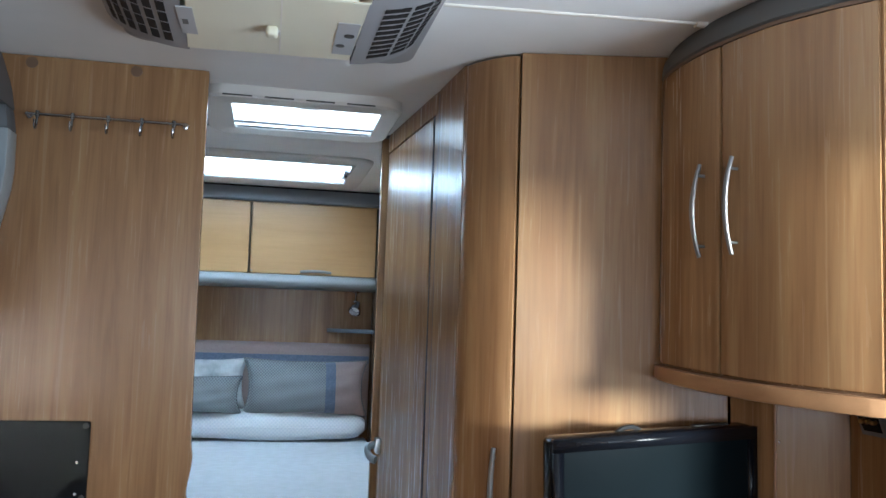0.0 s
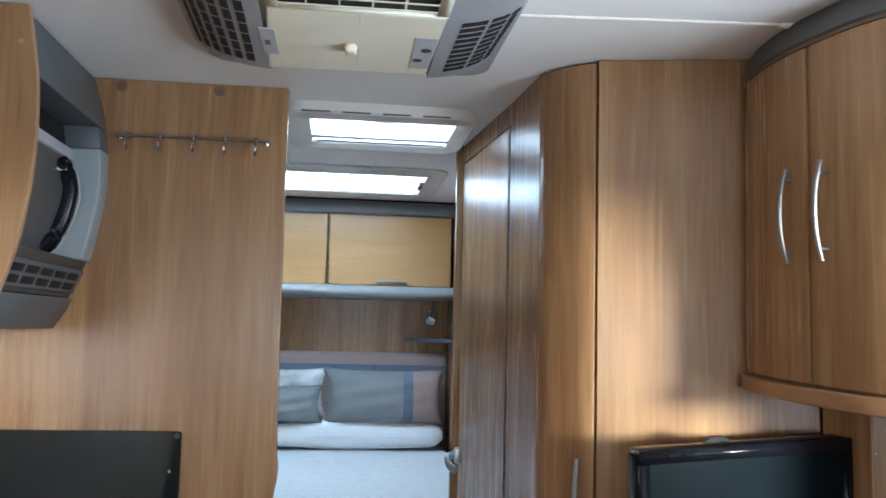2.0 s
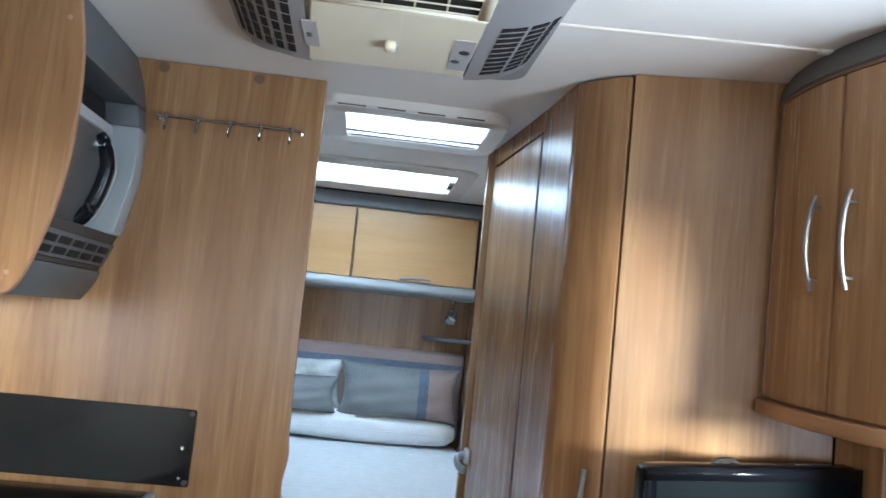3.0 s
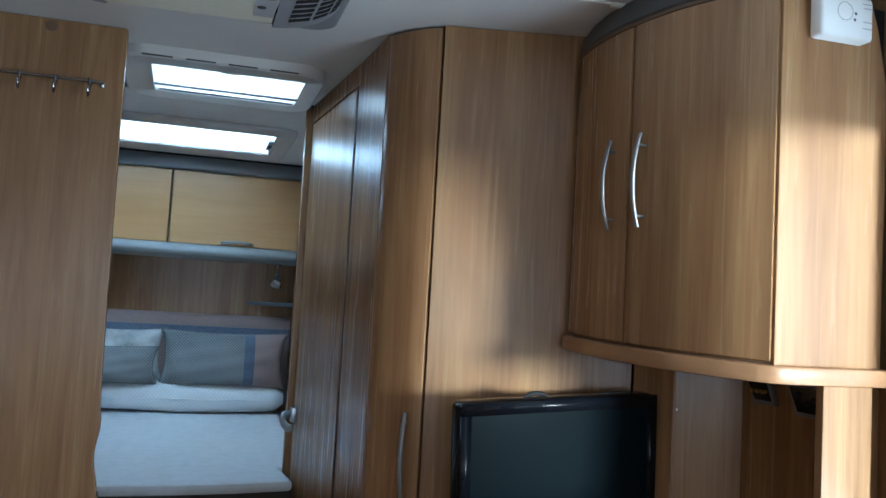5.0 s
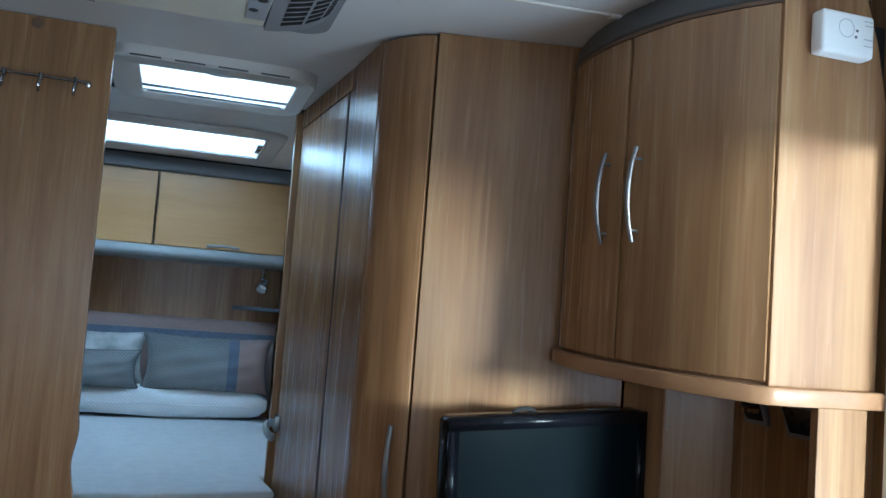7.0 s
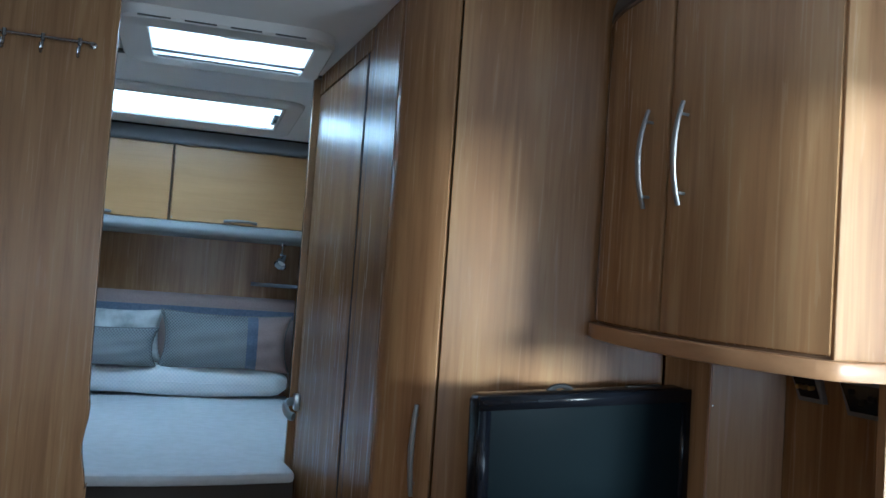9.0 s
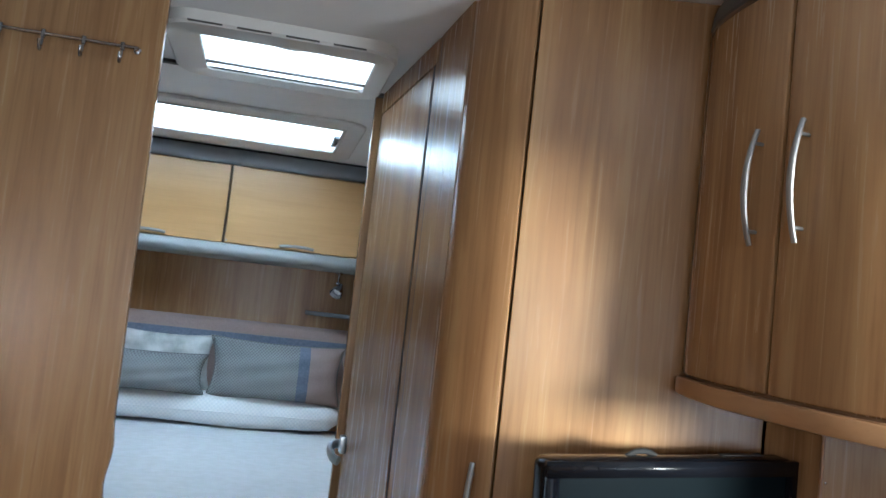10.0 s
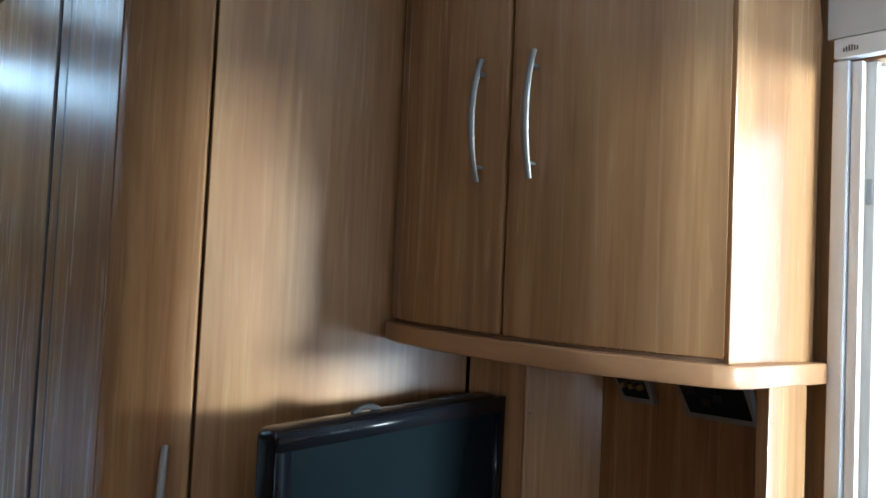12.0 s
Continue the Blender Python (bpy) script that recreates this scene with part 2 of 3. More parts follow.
def tube(path, r, bm=None, sides=10, flat=1.0, caps=True):
    bm = bm or bmesh.new()
    path = [Vector(p) for p in path]
    rings = []
    for i, p in enumerate(path):
        t = (path[min(i + 1, len(path) - 1)] - path[max(i - 1, 0)]).normalized()
        up = Vector((0, 0, 1)) if abs(t.z) < 0.9 else Vector((0, 1, 0))
        u = t.cross(up).normalized()
        w = u.cross(t)
        rr = r[i] if isinstance(r, (list, tuple)) else r
        rings.append([bm.verts.new(p + rr * (math.cos(2 * math.pi * k / sides) * u + flat * math.sin(2 * math.pi * k / sides) * w)) for k in range(sides)])
    for a, b in zip(rings, rings[1:]):
        for k in range(sides):
            bm.faces.new((a[k], a[(k + 1) % sides], b[(k + 1) % sides], b[k]))
    if caps:
        bm.faces.new(rings[0][::-1])
        bm.faces.new(rings[-1])
    return bm


def disc(centre, way, r, depth, sides=20, bm=None):
    c, w = Vector(centre), Vector(way).normalized()
    return tube([c, c + 0.8 * depth * w, c + depth * w], [r, r, 0.85 * r], bm, sides)


def rounded(x0, x1, y0, y1, r, n=6):
    out = []
    for cx, cy, a in ((x1 - r, y1 - r, 0), (x0 + r, y1 - r, 90), (x0 + r, y0 + r, 180), (x1 - r, y0 + r, 270)):
        for k in range(n + 1):
            t = radians(a + 90 * k / n)
            out.append((cx + r * math.cos(t), cy + r * math.sin(t)))
    return out


def frame_ring(outer, inner, z0, z1, z_in=None, bm=None):
    """A flat frame between two loops with as many points each."""
    bm = bm or bmesh.new()
    n = len(outer)
    zi = z0 if z_in is None else z_in
    rows = [[bm.verts.new((x, y, z)) for x, y in loop] for loop, z in ((outer, z1), (outer, z0 + 0.006), (offset_loop(outer, 0.006), z0), (inner, zi), (inner, z1))]
    for a, b in zip(rows, rows[1:] + rows[:1]):
        for k in range(n):
            bm.faces.new((a[k], a[(k + 1) % n], b[(k + 1) % n], b[k]))
    bmesh.ops.recalc_face_normals(bm, faces=bm.faces)
    return bm


def offset_loop(pts, d):
    cx = sum(p[0] for p in pts) / len(pts)
    cy = sum(p[1] for p in pts) / len(pts)
    return [(x - d * (1 if x > cx else -1), y - d * (1 if y > cy else -1)) for x, y in pts]


def finish(bm, name, mat, angle=35):
    me = bpy.data.meshes.new(name)
    bm.to_mesh(me)
    bm.free()
    me.materials.append(mat)
    me.set_sharp_from_angle(angle=radians(angle))
    me.polygons.foreach_set("use_smooth", [p.area < 0.015 or name == "side_grille" for p in me.polygons])
    return me


def thing(name, base, label, category, group="", kind=""):
    ob = new(name)
    ob.empty_display_size = 0.05
    ob.location = base
    return tagged(ob, label, category, group, kind)


def part(name, bm, mat, parent, label="", m=None):
    ob = new(name, finish(bm, name, mat))
    ob.parent = parent
    ob.matrix_parent_inverse = Matrix.Translation(-Vector(parent.location)) if parent.parent is None else Matrix.Identity(4)
    if m is not None:
        ob.matrix_basis = m
    return tagged(ob, label)


def setting(name, bm, mat, label, category, kind="structure"):
    return tagged(new(name, finish(bm, name, mat)), label, category, kind=kind)


# ---- the shell ----
XL, XR, YF, YB, TOP = -0.82, 1.262, -1.80, 4.20, 1.912
setting("floor", boxed(XL, XR, YF, YB, -0.05, 0.0), VINYL, "brown wood-look vinyl floor of the caravan", "floor")
setting("wall_left", boxed(XL - 0.04, XL, YF - 0.04, YB + 0.04, -0.05, 2.0), WOOD, "beech laminate side wall", "wall")
setting("wall_rear", boxed(XL, XR, YB, YB + 0.04, -0.05, 2.0), WOOD, "beech laminate rear wall above the bed", "wall")

WY0, WY1, WZ0, WZ1 = 0.10, 1.085, 0.95, 1.636
bm = bmesh.new()
box(bm, XR, XR + 0.04, YF - 0.04, WY0, -0.05, 2.0)
box(bm, XR, XR + 0.04, WY1, YB + 0.04, -0.05, 2.0)
box(bm, XR, XR + 0.04, WY0, WY1, -0.05, WZ0)
box(bm, XR, XR + 0.04, WY0, WY1, WZ1, 2.0)
setting("wall_right", bm, WOOD, "beech laminate side wall with a window opening", "wall")
setting("wall_lining", boxed(1.2545, 1.2615, YF, 1.124, 1.673, TOP - 0.001), WARM_GREY, "pale grey lining above the side window", "wall")
# unseen front wall; its opening is assumed, sized to shape the light
bm = bmesh.new()
box(bm, XL, -0.50, YF - 0.04, YF, -0.05, 2.0)
box(bm, 0.62, XR, YF - 0.04, YF, -0.05, 2.0)
box(bm, -0.50, 0.62, YF - 0.04, YF, -0.05, 0.98)
box(bm, -0.50, 0.62, YF - 0.04, YF, 1.62, 2.0)
setting("wall_front", bm, WHITE_LINING, "unseen plain pale front wall with an added window opening", "wall")

# ceiling with two hatch openings
H1 = (-0.01, 0.405, 2.335, 2.635)
H2 = (-0.55, 0.405, 3.185, 3.615)
bm = bmesh.new()
for x0, x1, y0, y1 in ((XL, XR, YF, H1[2]), (XL, H1[0], H1[2], H1[3]), (H1[1], XR, H1[2], H1[3]), (XL, XR, H1[3], H2[2]),
                       (XL, H2[0], H2[2], H2[3]), (H2[1], XR, H2[2], H2[3]), (XL, XR, H2[3], YB)):
    box(bm, x0, x1, y0, y1, TOP, TOP + 0.05)
setting("ceiling", bm, WHITE_LINING, "white lined caravan ceiling", "ceiling")
bm = bmesh.new()
tube([(0.41, 1.518, TOP), (0.915, 1.474, TOP)], 0.007, bm, 10, 0.6)
tube([(0.90, 1.476, TOP), (0.925, 1.474, TOP)], 0.011, bm, 10, 0.7)
setting("trim", bm, CREAM_STRIP, "thin cream cover strip over a ceiling joint", "trim")
bm = bmesh.new()
box(bm, -0.30, -0.09, 2.664, 2.690, TOP - 0.008, TOP - 0.0005)
box(bm, 0.43, 0.474, 2.664, 2.690, TOP - 0.008, TOP - 0.0005)
setting("trim", bm, DARK, "dark joint across the ceiling behind the roof hatch", "trim")


# ---- roof hatches ----
def roof_hatch(base, hole, outer, label, ticks, bar, drop=0.032):
    h = thing("roof_hatch", base, label, "roof hatch")
    inner = rounded(*hole, 0.012)
    part("frame", frame_ring(rounded(*outer, 0.075), inner, TOP - drop, TOP - 0.001, TOP - min(drop, 0.018)), WARM_GREY, h)
    bm = bmesh.new()
    x0, x1, y0, y1 = hole
    for a in ((x0 - 0.012, x0, y0, y1), (x1, x1 + 0.012, y0, y1), (x0 - 0.012, x1 + 0.012, y0 - 0.012, y0), (x0 - 0.012, x1 + 0.012, y1, y1 + 0.012)):
        box(bm, *a, TOP - 0.016, TOP + 0.085)
    part("shaft", bm, WARM_GREY, h)
    bm = bmesh.new()
    bm.faces.new([bm.verts.new(p) for p in ((x0, y0, TOP - 0.010), (x0, y1, TOP - 0.010), (x1, y1, TOP - 0.010), (x1, y0, TOP - 0.010))])
    part("pane", bm, MILKY, h, "milky acrylic pane")
    for k in range(ticks):
        w = (outer[1] - outer[0] - 0.11) / ticks
        a = outer[0] + 0.06 + k * w
        part("vent_slot", boxed(a, a + 0.70 * w, outer[2] - 0.0015, outer[2] + 0.006, TOP - 0.0295, TOP - 0.0265), DARK, h)
    if bar:
        part("blind_bar", boxed(x0, x1, y1 - 0.075, y1 - 0.060, TOP - 0.017, TOP - 0.012, 0.001), INK, h, "dark bar of the roller blind")
    return h


h1 = roof_hatch((0.2, 2.43, TOP), H1, (-0.085, 0.450, 2.205, 2.668), "small roof hatch with a pale grey frame, bright with daylight", 4, True)
part("catch", tube([(0.165 + 0.07 * k / 10, 2.326, TOP - 0.019) for k in range(11)], [0.002 + 0.004 * math.sin(math.pi * k / 10) for k in range(11)], None, 10, 0.8), WARM_GREY, h1)
h2 = roof_hatch((-0.07, 3.4, TOP), H2, (-0.66, 0.480, 3.08, 3.80), "large roof hatch over the bed, bright with daylight", 0, False, 0.013)
part("latch", boxed(0.385, 0.404, 3.30, 3.48, TOP - 0.020, TOP - 0.011, 0.003), PALE_GREY, h2)
part("latch_grip", boxed(0.388, 0.402, 3.36, 3.40, TOP - 0.027, TOP - 0.020, 0.003), DARK, h2)


# ---- air conditioner ----
ac = thing("air_conditioner", (0.1, 1.4, TOP), "cream and grey air conditioner unit mounted under the ceiling", "air conditioner")
AZ = 1.850
part("base", prism(rounded(-0.20, 0.40, 0.72, 1.85, 0.06), "z", TOP - 0.022, TOP - 0.001, 0.004), PALE_GREY, ac)
cover = prism([(-0.070, 1.735), (0.255, 1.722), (0.262, 1.40), (-0.045, 1.40)], "z", AZ, AZ + 0.02, 0.003)
part("front_cover", cover, CREAM, ac, "cream cover plate")
part("cover_joint", boxed(0.112, 0.1145, 1.40, 1.728, AZ - 0.0006, AZ + 0.002), CREAM_STRIP, ac)
part("body", prism([(-0.068, 1.70), (0.253, 1.70), (0.262, 0.80), (-0.045, 0.80)], "z", AZ + 0.012, TOP - 0.023), CREAM, ac)
bm = bmesh.new()
for a in ((-0.045, 0.262, 1.391, 1.398), (-0.045, -0.025, 1.19, 1.391), (0.242, 0.262, 1.19, 1.391), (-0.045, 0.262, 0.80, 1.19)):
    box(bm, *a, AZ, AZ + 0.011)
part("outlet_frame", bm, CREAM, ac)
part("outlet_void", boxed(-0.025, 0.242, 1.19, 1.391, AZ + 0.009, AZ + 0.0115), BLACK, ac)
for k in range(4):
    part("vane", boxed(0.02 + 0.055 * k, 0.023 + 0.055 * k, 1.195, 1.37, AZ + 0.001, AZ + 0.009), CREAM, ac)
for y in (1.300, 1.338, 1.372):
    part("louvre", boxed(-0.024, 0.241, y, y + 0.005, AZ - 0.0005, AZ + 0.0008), CREAM, ac)


def side_grille(slots, rows_n, pitch, long, x_in0, x_in1, x_out0, x_out1):
    """A sloping grey flank, with slots, from the cover's edge up to the ceiling."""
    y0, y1 = 0.80, 1.745
    bm = bmesh.new()
    n = 8
    rows = []
    for k in range(n + 1):
        t = k / n
        dz = (TOP - 0.018 - AZ) * (1 - math.cos(t * math.pi / 2)) ** 0.9
        rows.append([bm.verts.new((x, y, AZ + dz)) for x, y in (
            (x_in0 + (x_out0 - x_in0) * math.sin(t * math.pi / 2), y0), (x_in1 + (x_out1 - x_in1) * math.sin(t * math.pi / 2), y1 + 0.0 - 0.02 * t - 0.06 * t * t))])
    for a, b in zip(rows, rows[1:]):
        bm.faces.new((a[0], a[1], b[1], b[0]))
    top = [bm.verts.new((r[1].co.x, r[1].co.y, TOP - 0.018)) for r in rows]
    for k in range(n):
        bm.faces.new((rows[k][1], top[k], top[k + 1], rows[k + 1][1]))
    bmesh.ops.recalc_face_normals(bm, faces=bm.faces)
    g = part("side_grille", bm, PALE_GREY, ac, "grey slotted flank")

    def on(u, v, lift):
        t = u
        a = math.sin(t * math.pi / 2)
        x0, x1 = x_in0 + (x_out0 - x_in0) * a, x_in1 + (x_out1 - x_in1) * a
        yb = y1 - 0.02 * t - 0.06 * t * t
        z = AZ + (TOP - 0.018 - AZ) * (1 - math.cos(t * math.pi / 2)) ** 0.9
        return Vector((x0 + (x1 - x0) * v, y0 + (yb - y0) * v, z - lift))
    for u0, u1 in slots:
        for k in range(rows_n):
            v1 = 0.955 - pitch * k
            v0 = v1 - long
            bm = bmesh.new()
            lo = [bm.verts.new(on(u, v, 0.0016)) for u, v in ((u0, v0), (u1, v0), (u1, v1), (u0, v1))]
            hi = [bm.verts.new(on(u, v, -0.002)) for u, v in ((u0, v0), (u1, v0), (u1, v1), (u0, v1))]
            bm.faces.new(lo)
            for i in range(4):
                bm.faces.new((lo[i], lo[(i + 1) % 4], hi[(i + 1) % 4], hi[i]))
            bmesh.ops.recalc_face_normals(bm, faces=bm.faces)
            part("slot", bm, BLACK, g)


side_grille(((0.14, 0.36), (0.40, 0.58), (0.62, 0.74)), 10, 0.031, 0.018, 0.263, 0.258, 0.425, 0.385)
side_grille([(0.12 + 0.105 * c, 0.185 + 0.105 * c) for c in range(6)], 9, 0.058, 0.047, -0.043, -0.064, -0.195, -0.215)
part("knob", boxed(0.087, 0.109, 1.548, 1.578, AZ - 0.018, AZ, 0.006, 3), CREAM, ac)
part("knob_plate", boxed(0.086, 0.112, 1.575, 1.60, AZ - 0.002, AZ + 0.001), WARM_GREY, ac)
lab = part("label", boxed(-0.068, -0.040, 1.50, 1.64, AZ - 0.0015, AZ + 0.001), MID_GREY, ac)
part("print", boxed(-0.062, -0.052, 1.56, 1.585, AZ - 0.0022, AZ - 0.001), INK, lab)
plate = part("control_plate", boxed(0.215, 0.255, 1.50, 1.68, AZ - 0.0015, AZ + 0.001), MID_GREY, ac)
for y, r in ((1.565, 0.010), (1.625, 0.0085)):
    part("button", disc((0.240 - (y - 1.565) * 0.2, y, AZ - 0.0005), (0, 0, -1), r, 0.003), DARK, plate)

# ---- partition panel with hooks and glass ----
PY = 2.100
pp = thing("partition_panel", (-0.4, PY, 0), "beech laminate partition panel between kitchen and bed", "partition")
edge = smooth_line([(-0.052, TOP - 0.002), (-0.050, 1.45), (-0.046, 1.06), (-0.041, 0.975), (-0.050, 0.90), (-0.038, 0.82), (-0.034, 0.74), (-0.034, 0.0)], 8)
part("board", prism([(XL, 0.0), (XL, TOP - 0.002)] + edge, "y", PY, PY + 0.028, 0.002), WOOD, pp)
for x in (-0.452, -0.219):
    part("screw_cap", disc((x, PY, 1.893), (0, -1, 0), 0.0135, 0.0012), CAP, pp, "brown screw cap")

rail = thing("hook_rail", (-0.27, PY, 1.766), "chrome hook rail with five hooks on the partition", "hook rail")
part("rod", tube([(-0.452, PY - 0.022, 1.7665), (-0.093, PY - 0.022, 1.7675)], 0.0034), POLISHED, rail)
for x in (-0.447, -0.098):
    bm = disc((x, PY, 1.7668), (0, -1, 0), 0.0075, 0.006)
    tube([(x, PY - 0.004, 1.7668), (x, PY - 0.024, 1.7668)], 0.004, bm)
    part("bracket", bm, CHROME, rail)
for x in (-0.426, -0.350, -0.272, -0.197, -0.124):
    bm = tube([(x, PY - 0.022, 1.7745), (x, PY - 0.022, 1.759)], 0.0048)
    arc = [(x, PY - 0.022 - 0.004 * math.sin(k), z) for k, z in ((0, 1.760), (0.5, 1.748))]
    arc += [(x, PY - 0.026 - 0.009 + 0.009 * math.cos(a), 1.742 - 0.011 * math.sin(a)) for a in (0, 0.6, 1.2, 1.8, 2.5, 3.1)]
    arc += [(x, PY - 0.045, 1.750)]
    tube(arc, 0.0028, bm, 8)
    part("hook", bm, POLISHED, rail)

gl = thing("glass_splash_panel", (-0.5, PY, 0.88), "black glass splash panel screwed to the partition", "splash panel")
part("glass", prism(rounded(XL + 0.002, -0.266, 0.886, 1.068, 0.006), "y", PY - 0.014, PY - 0.004, 0.0015), GLOSS_BLACK, gl)
part("spacer", boxed(XL + 0.02, -0.285, PY - 0.004, PY, 0.90, 1.05), DARK, gl)
for x, z in ((-0.276, 1.058), (-0.290, 0.976), (-0.290, 0.906), (-0.276, 0.896)):
    part("screw", disc((x, PY - 0.014, z), (0, -1, 0), 0.0035 if x < -0.28 else 0.007, 0.002, 12), CHROME if x < -0.28 else DARK, gl)

# ---- microwave cabinet ----
mw = thing("microwave_cabinet", (-0.66, 1.86, 1.295), "wall cabinet with curved beech end panel and grey microwave housing", "wall cabinet")
prof = smooth_line([(-0.504, TOP - 0.002), (-0.483, 1.785), (-0.477, 1.69), (-0.480, 1.59), (-0.491, 1.496), (-0.505, 1.43), (-0.529, 1.353), (-0.552, 1.312), (-0.585, 1.297)], 6)
part("end_panel", prism([(XL, TOP - 0.002)] + prof + [(XL, 1.295)], "y", 1.622, 1.640, 0.0015), WOOD, mw)
part("edging", prism(ribbon(prof, -0.0005, 0.0012), "y", 1.6235, 1.6385), WOOD_CUT, mw)
for x, z in ((-0.513, 1.838), (-0.560, 1.343)):
    part("screw_cap", disc((x, 1.622, z), (0, -1, 0), 0.005, 0.001, 14), WOOD_CUT, mw)
part("screw_cap", disc((-0.597, 1.622, 1.893), (0, -1, 0), 0.0135, 0.0012), CAP, mw)


def hx(z):
    """The housing's front at a height."""
    pts = ((1.91, -0.518), (1.83, -0.490), (1.79, -0.483), (1.73, -0.472), (1.61, -0.470), (1.46, -0.500), (1.40, -0.526), (1.345, -0.545), (1.30, -0.575))
    for (za, xa), (zb, xb) in zip(pts, pts[1:]):
        if zb <= z <= za:
            return xb + (xa - xb) * (z - zb) / (za - zb)
    return -0.575


def shell_piece(z0, z1, y0, y1, depth=0.0, back=0.03, n=6):
    zs = [z0 + (z1 - z0) * k / n for k in range(n + 1)]
    return prism([(hx(z) - depth, z) for z in zs] + [(hx(z) - depth - back, z) for z in zs[::-1]], "y", y0, y1, 0.002)


part("housing_top", shell_piece(1.775, 1.909, 1.641, 2.098, 0.0, 0.20), HOUSING, mw, "grey plastic housing")
part("slot_recess", shell_piece(1.716, 1.774, 1.641, 2.027, 0.078, 0.02), BLACK, mw)
part("top_band", shell_piece(1.690, 1.715, 1.645, 2.027, 0.060, 0.03), MID_GREY, mw)
part("silver_fascia", shell_piece(1.462, 1.720, 2.028, 2.098, 0.0, 0.12), SILVER_PAINT, mw, "silver curved fascia")
part("housing_cheek", shell_piece(1.721, 1.774, 2.028, 2.098, 0.002, 0.12), HOUSING, mw)
part("microwave_door", shell_piece(1.462, 1.689, 1.645, 2.027, 0.066, 0.05), STEEL, mw, "brushed grey microwave door")
bm = tube([(hx(z) - 0.066 + 0.030 * math.sin(math.pi * (z - 1.475) / 0.20) ** 0.5, 1.950, z) for z in [1.4751 + 0.1998 * k / 14 for k in range(15)]], 0.017, None, 12)
part("handle", bm, BEZEL, mw, "black bow handle")
part("handle_tip", boxed(-0.548, -0.515, 1.937, 1.964, 1.650, 1.676, 0.003), CHROME, mw)
part("rim", tube([(hx(z) - 0.064 + 0.034 * math.sin(math.pi * (z - 1.465) / 0.222) ** 0.6, 1.995, z) for z in [1.4651 + 0.2218 * k / 14 for k in range(15)]], 0.003, None, 8), MID_GREY, mw)
part("dark_strip", shell_piece(1.440, 1.461, 1.641, 2.09, 0.006, 0.05), DARK, mw)
part("vent_panel", shell_piece(1.385, 1.439, 1.641, 2.098, 0.002, 0.05), HOUSING, mw)
for r in range(2):
    for c in range(5):
        part("vent_hole", shell_piece(1.392 + 0.022 * r, 1.407 + 0.022 * r, 1.66 + 0.085 * c, 1.728 + 0.085 * c, -0.0005, 0.004, 2), BLACK, mw)
part("lower_strip", shell_piece(1.374, 1.384, 1.641, 2.09, 0.005, 0.05), DARK, mw)
part("housing_bottom", shell_piece(1.302, 1.373, 1.641, 2.098, 0.0, 0.21), HOUSING, mw)
part("housing_back", boxed(XL, -0.62, 1.641, 2.098, 1.302, TOP - 0.004), HOUSING, mw)

# ---- kitchen overhead cabinet ----
kc = thing("kitchen_overhead_cabinet", (-0.73, 0.6, 1.30), "beech overhead kitchen cabinet with bowed doors", "wall cabinet")
kp = smooth_line([(-0.662, 1.822), (-0.647, 1.74), (-0.644, 1.66), (-0.649, 1.55), (-0.662, 1.479), (-0.690, 1.39), (-0.725, 1.31)], 6)
part("body", prism([(XL, 1.822)] + offset(kp, 0.022) + [(XL, 1.31)], "y", -0.60, 1.620), WOOD, kc)
for y0, y1 in ((-0.60, 0.14), (0.143, 0.88), (0.883, 1.620)):
    part("door", prism(ribbon(kp, 0.0, 0.020), "y", y0, y1, 0.002), WOOD_FLAT, kc)
part("coving", prism(smooth_line([(-0.640, TOP - 0.002), (-0.648, 1.87), (-0.668, 1.826)], 6) + [(XL, 1.826), (XL, TOP - 0.002)], "y", -0.60, 1.620), COVING, kc, "dark grey coving")

# ---- kitchen unit under the splash panel ----
ku = thing("kitchen_unit", (-0.6, 0.8, 0), "low kitchen unit with a dark worktop and grey rounded edge", "kitchen unit")
part("body", boxed(XL + 0.002, -0.375, -0.60, 2.096, 0.0, 0.834), WOOD, ku)
part("worktop", boxed(XL + 0.002, -0.358, -0.60, 2.084, 0.835, 0.870, 0.002), BEZEL, ku, "dark worktop")
part("edge_strip", boxed(-0.3575, -0.335, -0.60, 2.084, 0.832, 0.872, 0.009, 4), MID_GREY, ku, "pale grey rounded edge")

# ---- tall wardrobe, bathroom wall and door ----
wd = thing("wardrobe", (0.85, 1.9, 0), "tall beech wardrobe with a rounded corner door", "wardrobe")
PA, PB = Vector((0.632, 1.741)), Vector((1.072, 1.648))
away = Vector((PB.y - PA.y, PA.x - PB.x)).normalized() * -0.020
part("side_panel", prism([tuple(PA), tuple(PB), tuple(PB + away), tuple(PA + away)], "z", 0.0, TOP - 0.002, 0.0015), WOOD, wd)
corner = smooth_line([(0.6272, 1.744), (0.596, 1.763), (0.562, 1.802), (0.540, 1.838), (0.533, 1.862)], 10)
cd = part("corner_door", prism(ribbon(corner, 0.0, 0.020), "z", 0.05, TOP - 0.006, 0.006), WOOD, wd, "rounded corner door")
# black filler painting the shade between corner door and side panel
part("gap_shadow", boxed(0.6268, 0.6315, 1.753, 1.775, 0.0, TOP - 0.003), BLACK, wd)


